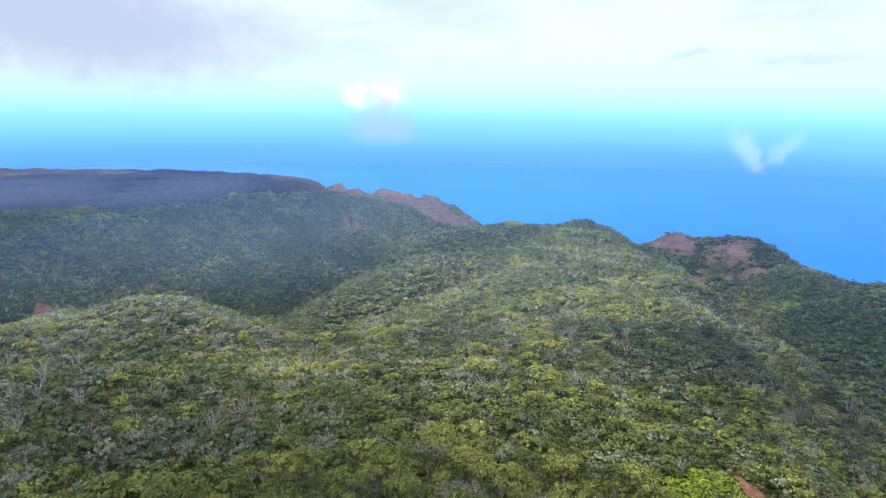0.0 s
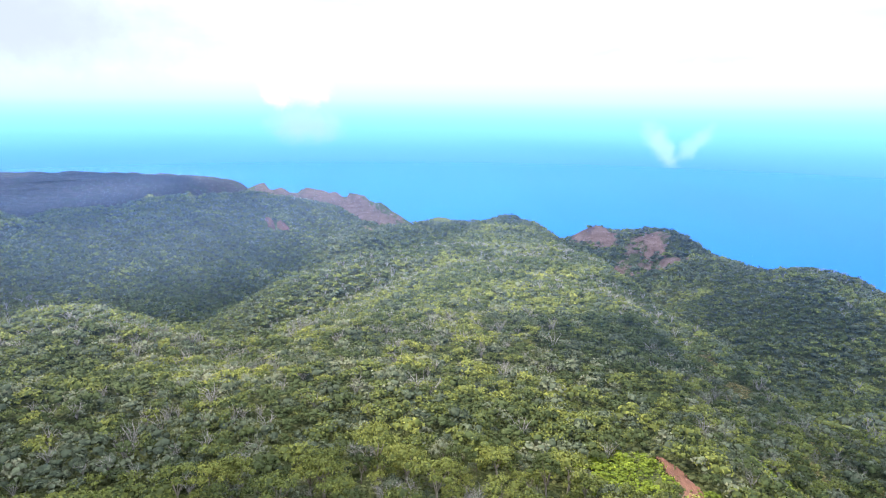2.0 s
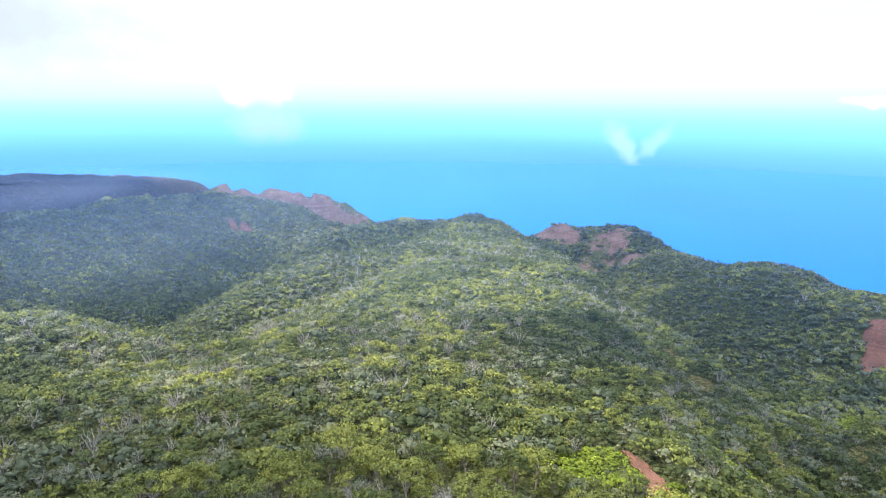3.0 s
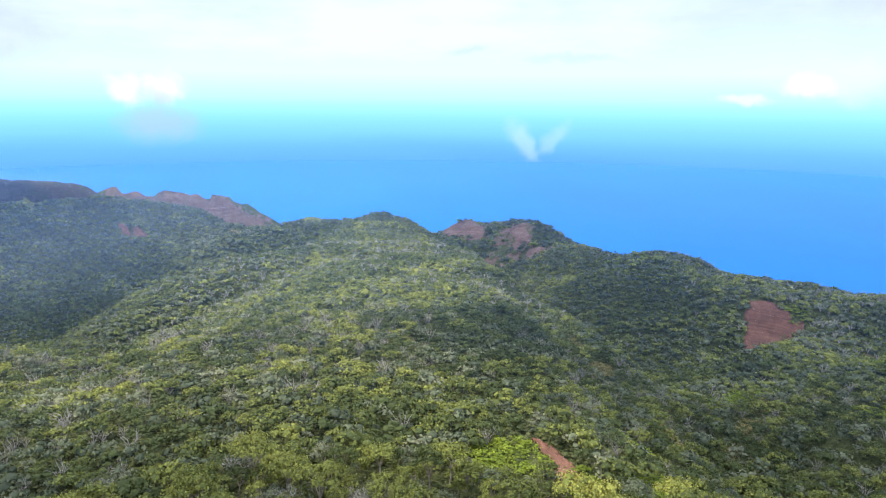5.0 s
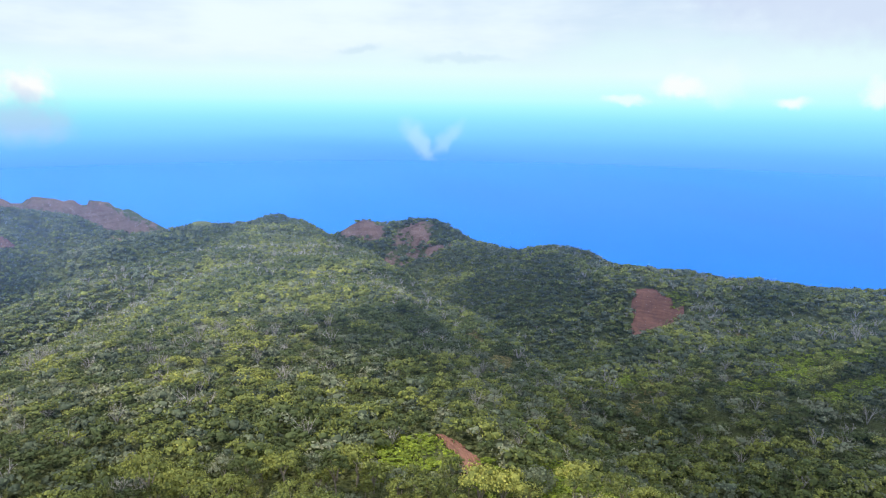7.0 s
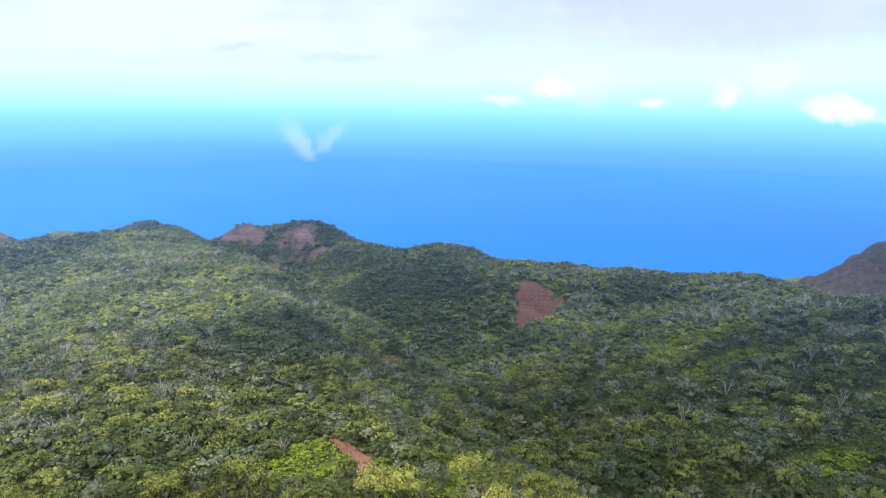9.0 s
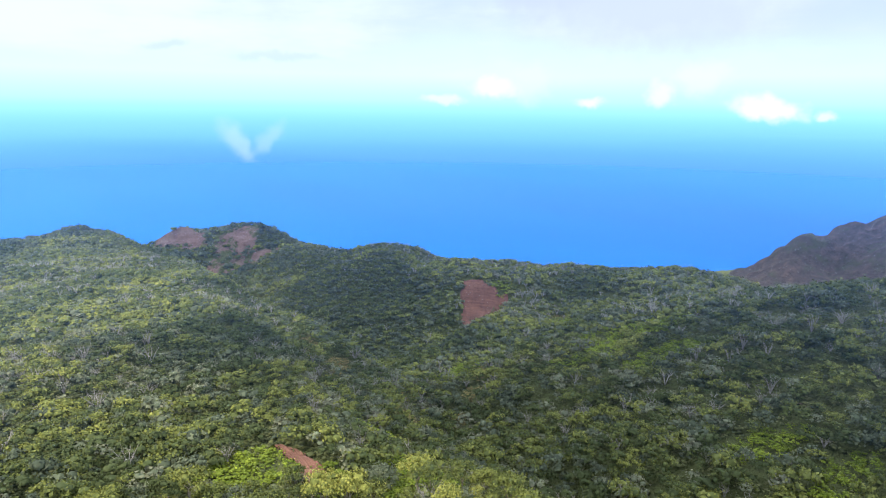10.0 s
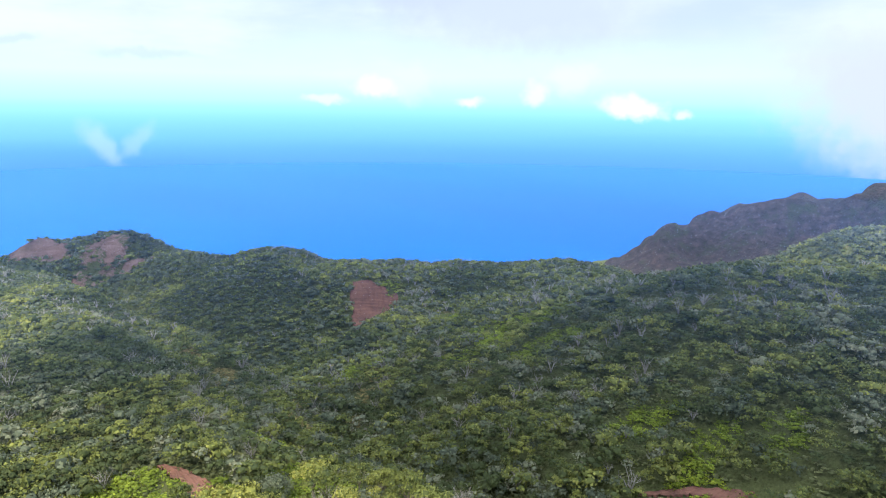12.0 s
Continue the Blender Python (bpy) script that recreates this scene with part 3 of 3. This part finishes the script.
def spray(rng, count, size):
    """Loose small clumps in a flattened ball, with no body inside."""
    d = rng.normal(size=(count, 3))
    d[:, 2] = np.abs(d[:, 2])
    d /= np.linalg.norm(d, axis=1)[:, None]
    return leaf_cards(rng, d * (0.55 + 0.4 * rng.random((count, 1))) * [1, 1, 0.6], d, size, d)


def tube(a, b, ra, rb, sides=4):
    """A tapered limb from a to b."""
    a, b = np.array(a, float), np.array(b, float)
    d = (b - a) / (np.linalg.norm(b - a) + 1e-9)
    u = np.cross(d, [0.31, 0.83, 0.46])
    u /= np.linalg.norm(u)
    w = np.cross(d, u)
    ang = np.arange(sides) * 2 * math.pi / sides
    ring = np.outer(np.cos(ang), u) + np.outer(np.sin(ang), w)
    v = np.vstack([a + ring * ra, b + ring * rb])
    i, j = np.arange(sides), (np.arange(sides) + 1) % sides
    return v, np.vstack([np.stack([i, j, j + sides], 1), np.stack([i, j + sides, i + sides], 1)]), np.vstack([ring, ring])


def limbs(rng, count, height, reach, radius, twigs=0, sides=4):
    """Limbs that fork up and out from the origin, with thin twigs at their ends."""
    pieces = []
    for k in range(count):
        a = rng.random() * 6.28 if count < 3 else (k + rng.random() * 0.7) * 6.28 / count
        out = reach * (0.45 + 0.55 * rng.random())
        mid = np.array([math.cos(a) * out * 0.45, math.sin(a) * out * 0.45, height * (0.5 + 0.2 * rng.random())])
        end = np.array([math.cos(a + 0.4) * out, math.sin(a + 0.4) * out, height * (0.75 + 0.35 * rng.random())])
        pieces.append(tube((0, 0, 0), mid, radius, radius * 0.6, sides))
        pieces.append(tube(mid, end, radius * 0.6, radius * 0.2, sides))
        for _ in range(twigs):
            s = rng.random()
            start = mid * (1 - s) + end * s
            pieces.append(tube(start, start + rng.normal(size=3) * reach * 0.22 + [0, 0, reach * 0.18], radius * 0.22, radius * 0.08, 3))
    return joined(pieces)


def shift(shape, offset, scale=1.0):
    return (shape[0] * scale + np.array(offset), *shape[1:])


rng = np.random.default_rng(7)
# Shapes in three grades, for plants near the hovering point, farther down the ridges, and on the far slopes.
# All are one crown radius large, with the middle of the crown at the origin.
NEAR_LEAFY = [crown(rng, int(rng.integers(7, 12)), 680, 0.052, 0.4 + 0.3 * rng.random(), 0.12, 0.55) for _ in range(9)]
NEAR_SHRUB = [crown(rng, int(rng.integers(7, 11)), 420, 0.056, 0.7, 0.26, 0.5) for _ in range(5)]
MID_LEAFY = [crown(rng, int(rng.integers(5, 8)), 118, 0.104, 0.4 + 0.3 * rng.random(), 0.12, 0.62) for _ in range(12)]
MID_SHRUB = [crown(rng, 5, 90, 0.115, 0.75, 0.28, 0.58) for _ in range(6)]
LOW_LEAFY = [crown(rng, int(rng.integers(2, 4)), 18, 0.21, 0.5, 0.2) for _ in range(12)]
FAR_LEAFY = [crown(rng, 1, 9, 0.34, 0.5, 0.2) for _ in range(12)]


def bare_shape(count, twigs, sprays, size, thick):
    """Leafless limbs wrapped in a fuzz of fine twig ends."""
    return joined([limbs(rng, count, 1.25, 0.85, thick, twigs, 3), shift(spray(rng, sprays, size), (0, 0, 0.62), 0.85)])


BARE_NEAR = [bare_shape(10, 10, 150, 0.026, 0.032) for _ in range(6)]
BARE_MID = [bare_shape(7, 4, 44, 0.04, 0.042) for _ in range(6)]
BARE_FAR = [bare_shape(4, 2, 14, 0.08, 0.05) for _ in range(5)]

# Red scars: x, y, half-width across, half-length downhill, turn of the long axis from the y axis
SCARS = [
    ("landslide_scar", 345, 338, 16, 14, 44, "steep red-brown landslide scar in the forested slope"),
    ("earth_scar", 78, 141, 2.5, 14, 11, "narrow orange-red eroded gully between bushes"),
    ("hillside_scar", -138, 954, 9, 17, -40, "rust-red bare patch high on the shaded hill"),
    ("valley_scar", -341, 537, 9, 11, -32, "small red bare patch beside the valley trees"),
    ("bank_scar", 180, 46, 1.3, 13, -13, "thin red earth bank among low ferns"),
    ("gully_scar", 168, 65, 1.6, 4, 30, "small red gully below the fern bank"),
]
# Low lime-green fern slopes: x, y, half-widths, turn
FERNS = [(64, 146, 17, 13, -20), (126, 168, 8, 15, 10), (95, 116, 11, 15, 20), (80, 124, 6, 9, 10), (270, 142, 24, 12, 40), (268, 178, 20, 11, 40), (304, 166, 22, 9, 40), (284, 189, 16, 7, 45), (208, 70, 14, 8, 40), (198, 47, 17, 9, 10), (207, 28, 12, 7, 0), (176, 40, 9, 12, -10), (74, 121, 4, 7, 10), (356, 330, 9, 14, 60), (240, 240, 20, 8, 40), (320, 232, 14, 9, 40)]

# Tan dry grass on steep ground: x, y, half-widths, turn
DRY_PATCHES = [(174, 300, 5, 22, 20), (168, 262, 6, 14, 25), (236, 228, 5, 12, 45), (214, 212, 5, 9, 45), (196, 204, 5, 8, 45), (164, 204, 5, 12, 30), (196, 243, 6, 9, 40), (338, 255, 6, 8, 50)]


def scar_edge(x, y, scar):
    """Below 1 inside a scar, with a ragged outline."""
    name, cx, cy, a, b, turn, _ = scar
    c, s = math.cos(radians(turn)), math.sin(radians(turn))
    u, v = ((x - cx) * c - (y - cy) * s) / a, ((x - cx) * s + (y - cy) * c) / b
    shape = (np.abs((u + 0.45 * v + 0.2 * v * v) / np.clip(1 - 0.5 * v, 0.35, 1.6)) ** 3 + np.abs(v) ** 3) ** (1 / 3)
    if name == "landslide_scar":                  # a fin: straight on one side, sloping on the other
        shape = np.maximum(np.maximum(-u / 0.75, (0.8 * u + 0.75 * v) / 0.85), (0.25 * u - v) / 0.95)
    return shape + (fbm(x, y, max(min(a, b) * 0.6, 2.0), 41, 4) - 0.5) * (0.6 if name == "landslide_scar" else 1.3)


def inside(x, y, cx, cy, a, b, turn):
    c, s = math.cos(radians(turn)), math.sin(radians(turn))
    u, v = (x - cx) * c - (y - cy) * s, (x - cx) * s + (y - cy) * c
    return np.sqrt((u / a) ** 2 + (v / b) ** 2)


def scatter(spacing, reach_from, reach_to, seed):
    """Uneven planting of the land between two distances from the hovering point."""
    r = np.random.default_rng(seed)
    g = np.arange(-reach_to, reach_to, spacing)
    x, y = np.meshgrid(g, g)
    x = x.ravel() + (r.random(x.size) - 0.5) * spacing * 1.1
    y = y.ravel() + (r.random(y.size) - 0.5) * spacing * 1.1
    far, az = np.hypot(x, y), np.degrees(np.arctan2(x, y))
    keep = (far >= reach_from) & (far < reach_to) & (az > -42) & (az < 96)
    x, y = x[keep], y[keep]
    z = land(x, y)
    keep = z > 8
    x, y, z = x[keep], y[keep], z[keep]
    bare = bareness(x, y)[0]
    keep = bare < 0.34 + 0.5 * r.random(len(x)) ** 2.5
    for one in SCARS:
        keep &= scar_edge(x, y, one) > 1.0 + 2.0 / min(one[3], one[4])
    fern = np.full(len(x), 9.0)
    for cx, cy, a, b, turn in FERNS + DRY_PATCHES:
        fern = np.minimum(fern, inside(x, y, cx, cy, a, b, turn) + (fbm(x, y, 12, 77, 2) - 0.5) * 0.9)
    keep &= (fern > 0.95) | (r.random(len(x)) < 0.05)
    return x[keep], y[keep], z[keep]


GRID, GRID_X, GRID_Y = 7.0, np.arange(-1000, 1450, 7.0), np.arange(-120, 1400, 7.0)
HEIGHTS = land(*np.meshgrid(GRID_X, GRID_Y))


def land_near(x, y):
    """The land's height from a coarse grid, for long lines of sight."""
    u = np.clip((x - GRID_X[0]) / GRID, 0, len(GRID_X) - 1.01)
    v = np.clip((y - GRID_Y[0]) / GRID, 0, len(GRID_Y) - 1.01)
    i, j = v.astype(int), u.astype(int)
    fv, fu = v - i, u - j
    return (HEIGHTS[i, j] * (1 - fu) + HEIGHTS[i, j + 1] * fu) * (1 - fv) + (HEIGHTS[i + 1, j] * (1 - fu) + HEIGHTS[i + 1, j + 1] * fu) * fv


def in_view(x, y, z):
    """True where nothing of the land stands between a plant and the hovering point."""
    clear = np.ones(len(x), bool)
    for s in np.linspace(0.12, 0.97, 40):
        clear &= land_near(x * s, y * s) < EYE_Z + (z + 9 - EYE_Z) * s + 1.5
    return clear


def plant_mass(name, shapes, x, y, z, radius, lift, mat, label, seed, tall=1.0, vary=0.8):
    """Many plants past counting, as one object."""
    r = np.random.default_rng(seed)
    tint = np.clip(0.45 + (fbm(x, y, 45, 31, 3) - 0.5) * 1.3 + (r.random(len(x)) - 0.5) * vary, 0, 1)
    which = r.integers(0, len(shapes), len(x))
    verts, faces, tints, normals, total = [], [], [], [], 0
    for k, (sv, sf, sn, inner_shade) in enumerate(shapes):
        m = np.where(which == k)[0]
        if not len(m):
            continue
        a = r.random(len(m)) * 6.2832
        c, s = np.cos(a)[:, None], np.sin(a)[:, None]
        q = radius[m][:, None]
        px = (sv[None, :, 0] * c - sv[None, :, 1] * s) * q * (0.85 + 0.3 * r.random((len(m), 1))) + x[m][:, None]
        py = (sv[None, :, 0] * s + sv[None, :, 1] * c) * q + y[m][:, None]
        pz = sv[None, :, 2] * q * tall * (0.8 + 0.4 * r.random((len(m), 1))) + (z + lift)[m][:, None]
        verts.append(np.stack([px, py, pz], 2).reshape(-1, 3))
        faces.append((sf[None] + (np.arange(len(m)) * len(sv))[:, None, None] + total).reshape(-1, 3))
        tints.append((tint[m][:, None] + inner_shade[None]).ravel())
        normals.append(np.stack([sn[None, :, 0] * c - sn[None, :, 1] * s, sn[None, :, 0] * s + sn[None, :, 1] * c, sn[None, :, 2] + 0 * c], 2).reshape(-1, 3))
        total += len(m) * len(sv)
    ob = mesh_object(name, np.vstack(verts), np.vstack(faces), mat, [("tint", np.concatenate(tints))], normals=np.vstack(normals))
    return tagged(ob, label, "trees", kind="stuff")


def shape_mesh(name, pair, mat, tint=0.5):
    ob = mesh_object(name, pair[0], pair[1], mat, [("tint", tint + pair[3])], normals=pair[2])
    return ob


def build_tree(kind, label, category, group, pieces):
    """One plant: an Empty at its foot with its parts."""
    top = tagged(new(kind), label, category, group)
    for name, pair, mat, tint in pieces:
        shape_mesh(name, pair, mat, tint).parent = top
    return top


def plant_forest():
    r = np.random.default_rng(11)
    # near plants: single things for the nearest stretch of the ridge, mass planting behind it
    x, y, z = scatter(5.0, 95, 340, 1)
    far = np.hypot(x, y)
    seen = in_view(x, y, z)
    keep = seen | (r.random(len(x)) < 0.2)
    x, y, z, far = x[keep], y[keep], z[keep], far[keep]
    order = np.argsort(far)
    x, y, z, far = x[order], y[order], z[order], far[order]
    steep = sstep(0.45, 1.0, np.hypot(land(x + 3, y) - land(x - 3, y), land(x, y + 3) - land(x, y - 3)) / 6)
    mix = r.random(len(x)) + (fbm(x, y, 60, 91, 3) - 0.5) * 0.7 + 0.15 * steep
    radius = 2.4 + 3.2 * r.random(len(x)) ** 1.8
    radius = radius * (1 - 0.3 * steep)
    kinds = np.where(mix < 0.52, 0, np.where(mix < 0.86, 1, 2))
    singles = np.zeros(len(x), bool)
    for k, limit in ((0, 300), (1, 260), (2, 130)):
        singles[np.where(kinds == k)[0][:limit]] = True
    models = {0: [], 1: [], 2: []}
    for k in range(9):
        h = 3.6 + 1.4 * r.random()
        models[0].append(build_tree("broadleaf_tree", "olive-green broadleaf tree with a rounded leafy crown on the ridge", "tree", "ridge trees", [
            ("trunk", joined([tube((0, 0, -0.8), (0.1, 0.05, h * 0.55), 0.16, 0.11, 6), shift(limbs(r, 5, h * 0.55, 1.6, 0.09, 1), (0.1, 0.05, h * 0.5))]), BARK, 0.5),
            ("crown", shift(NEAR_LEAFY[k], (0, 0, h), 2.5), LEAF, (0.1, 0.25, 0.35, 0.45, 0.55, 0.65, 0.75, 0.85, 1.0)[k])]))
    for k in range(5):
        models[1].append(build_tree("shrub", "grey-green dense shrub between the trees", "shrub", "ridge shrubs", [
            ("stem", limbs(r, 5, 1.6, 0.9, 0.07, 1), BARK, 0.5),
            ("crown", shift(NEAR_SHRUB[k], (0, 0, 1.9), 2.3), SHRUB, (0.2, 0.4, 0.6, 0.8, 1.0)[k])]))
    for k in range(5):
        models[2].append(build_tree("bare_tree", "leafless pale grey tree with twiggy branches", "dead tree", "bare trees", [
            ("trunk", joined([tube((0, 0, -0.8), (0.1, 0, 1.7), 0.15, 0.1, 6)]), DEAD, 0.5),
            ("branch_crown", shift(BARE_NEAR[k], (0.1, 0, 1.5), 2.5), DEAD, 0.5)]))
    used = set()
    for i in np.where(singles)[0]:
        k = int(kinds[i])
        j = int(r.integers(len(models[k])))
        size = float(radius[i] / 2.5 * (1.0 if k == 0 else 0.9))
        m = pose(x[i], y[i], z[i], r.normal() * 4, r.normal() * 4, r.random() * 360)
        model = models[k][j]
        if (k, j) in used:
            ob = copy_thing(model, m)
        else:
            ob = model
            ob.matrix_basis = m
            used.add((k, j))
        ob.scale = (size, size, size * (0.85 + 0.35 * r.random()))
    rest = ~singles
    for k, name, shapes, mat, label, lift in ((0, "ridge_trees", MID_LEAFY, LEAF, "dense olive-green canopy of ridge trees", 3.4), (1, "ridge_shrubs", MID_SHRUB, SHRUB, "grey-green scrub filling the ridge canopy", 2.3),
                                              (2, "bare_branches", BARE_MID, DEAD, "pale leafless branches standing in the canopy", 1.0)):
        m = rest & (kinds == k)
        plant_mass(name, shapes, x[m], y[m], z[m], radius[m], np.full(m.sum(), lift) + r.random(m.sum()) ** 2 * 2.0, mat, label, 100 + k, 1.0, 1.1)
    # low scrub under and between the trees
    low = [crown(r, 2, 9, 0.25, 0.4, 0.4, 0.5) for _ in range(8)]
    for gap, near, beyond, seed in ((4.6, 110, 340, 4), (6.4, 340, 600, 8)):
        ux, uy, uz = scatter(gap, near, beyond, seed)
        m = in_view(ux, uy, uz)
        ux, uy, uz = ux[m], uy[m], uz[m]
        plant_mass("undergrowth", low, ux, uy, uz, (1.9 + 1.0 * r.random(len(ux))) * gap / 4.6, 0.5 + 0.9 * r.random(len(ux)), UNDER, "low dark scrub filling the gaps between trees", 150, 0.5, 0.6)
    # middle distance
    x, y, z = scatter(4.6, 340, 700, 2)
    keep = in_view(x, y, z) | (r.random(len(x)) < 0.12)
    x, y, z = x[keep], y[keep], z[keep]
    mix = r.random(len(x)) + (fbm(x, y, 80, 92, 3) - 0.5) * 0.8
    radius = 2.5 + 1.9 * r.random(len(x)) ** 1.5
    for lo, hi, name, shapes, mat, label, lift in ((-9, 0.5, "hill_trees", LOW_LEAFY, LEAF, "dense green canopy on the middle ridges", 1.4), (0.5, 0.96, "hill_shrubs", LOW_LEAFY, SHRUB, "grey-green scrub on the middle ridges", 1.0),
                                                   (0.96, 9, "hill_bare_branches", BARE_FAR, DEAD, "pale bare branches dotted over the middle ridges", 1.0)):
        m = (mix >= lo) & (mix < hi)
        plant_mass(name, shapes, x[m], y[m], z[m], radius[m], np.full(m.sum(), lift) + r.random(m.sum()) * 1.4, mat, label, 200 + int(lo * 10), 1.0, 0.55)
    # far slopes
    x, y, z = scatter(5.6, 700, 1330, 3)
    keep = in_view(x, y, z) | (r.random(len(x)) < 0.07)
    x, y, z = x[keep], y[keep], z[keep]
    mix = r.random(len(x)) + (fbm(x, y, 120, 93, 3) - 0.5) * 0.8
    radius = 2.9 + 1.9 * r.random(len(x)) ** 1.5
    for lo, hi, name, mat, label in ((-9, 0.45, "far_trees", LEAF, "far green forest on the coastal hills"), (0.45, 9, "far_shrubs", SHRUB, "far grey-green scrub on the coastal hills")):
        m = (mix >= lo) & (mix < hi)
        plant_mass(name, FAR_LEAFY, x[m], y[m], z[m], radius[m], np.full(m.sum(), 1.0), mat, label, 300 + int(lo * 10), 1.0, 0.5)


def build_cover(name, patches, mat, label, category, density, low, high, seed):
    """Low plants that cover open patches of a slope."""
    r = np.random.default_rng(seed)
    xs, ys = [], []
    for cx, cy, a, b, turn in patches:
        n = int(a * b * density)
        u, v = (r.random(n) * 2 - 1) * a * 1.15, (r.random(n) * 2 - 1) * b * 1.15
        c, s = math.cos(radians(turn)), math.sin(radians(turn))
        px, py = cx + u * c + v * s, cy - u * s + v * c
        m = inside(px, py, cx, cy, a, b, turn) + (fbm(px, py, 12, 77, 2) - 0.5) * 0.9 < 0.95
        xs.append(px[m])
        ys.append(py[m])
    x, y = np.concatenate(xs), np.concatenate(ys)
    keep = np.ones(len(x), bool)
    for one in SCARS:
        keep &= scar_edge(x, y, one) > 1.05
    x, y = x[keep], y[keep]
    shapes = [crown(r, 3, 24, 0.15, 0.5, 0.4, 0.5) for _ in range(6)]
    ob = plant_mass(name, shapes, x, y, land(x, y), low + high * r.random(len(x)), 0.5 * low + high * r.random(len(x)), mat, label, seed, 0.7)
    tagged(ob, category=category)


def build_scar(name, cx, cy, a, b, turn, label):
    """Bare red earth lying on the slope, with a ragged outline and shallow runnels."""
    n = 44
    u, v = np.meshgrid(np.linspace(-1.4, 1.4, n), np.linspace(-1.4, 1.4, n))
    c, s = math.cos(radians(turn)), math.sin(radians(turn))
    x, y = cx + u * a * c + v * b * s, cy - u * a * s + v * b * c
    ragged = scar_edge(x, y, (name, cx, cy, a, b, turn, label))
    relief = np.abs(fbm(u * 9 + 2 * v, v * 1.5, 1.0, 43, 4) - 0.5) * min(a, b) * 0.4
    z = land(x, y) + 0.9 + relief - 1.2 * sstep(1.0, 1.2, ragged)
    i, j = np.meshgrid(np.arange(n - 1), np.arange(n - 1), indexing="ij")
    k = (i * n + j).ravel()
    k = k[(ragged[:-1, :-1].ravel() < 1.15)]
    ob = mesh_object(name, np.stack([x.ravel(), y.ravel(), z.ravel()], 1), np.stack([k, k + 1, k + n + 1, k + n], 1), RED_EARTH, smooth=True)
    tagged(ob, label, "landslide scar")


for scar in SCARS:
    build_scar(*scar)
build_cover("fern_cover", FERNS, FERN, "bright lime-green ferns covering open slopes", "ferns", 1.3, 1.2, 1.2, 5)
build_cover("dry_grass", DRY_PATCHES, DRY, "tan dry grass on steep eroded ground", "grass", 1.3, 1.0, 0.8, 6)
plant_forest()
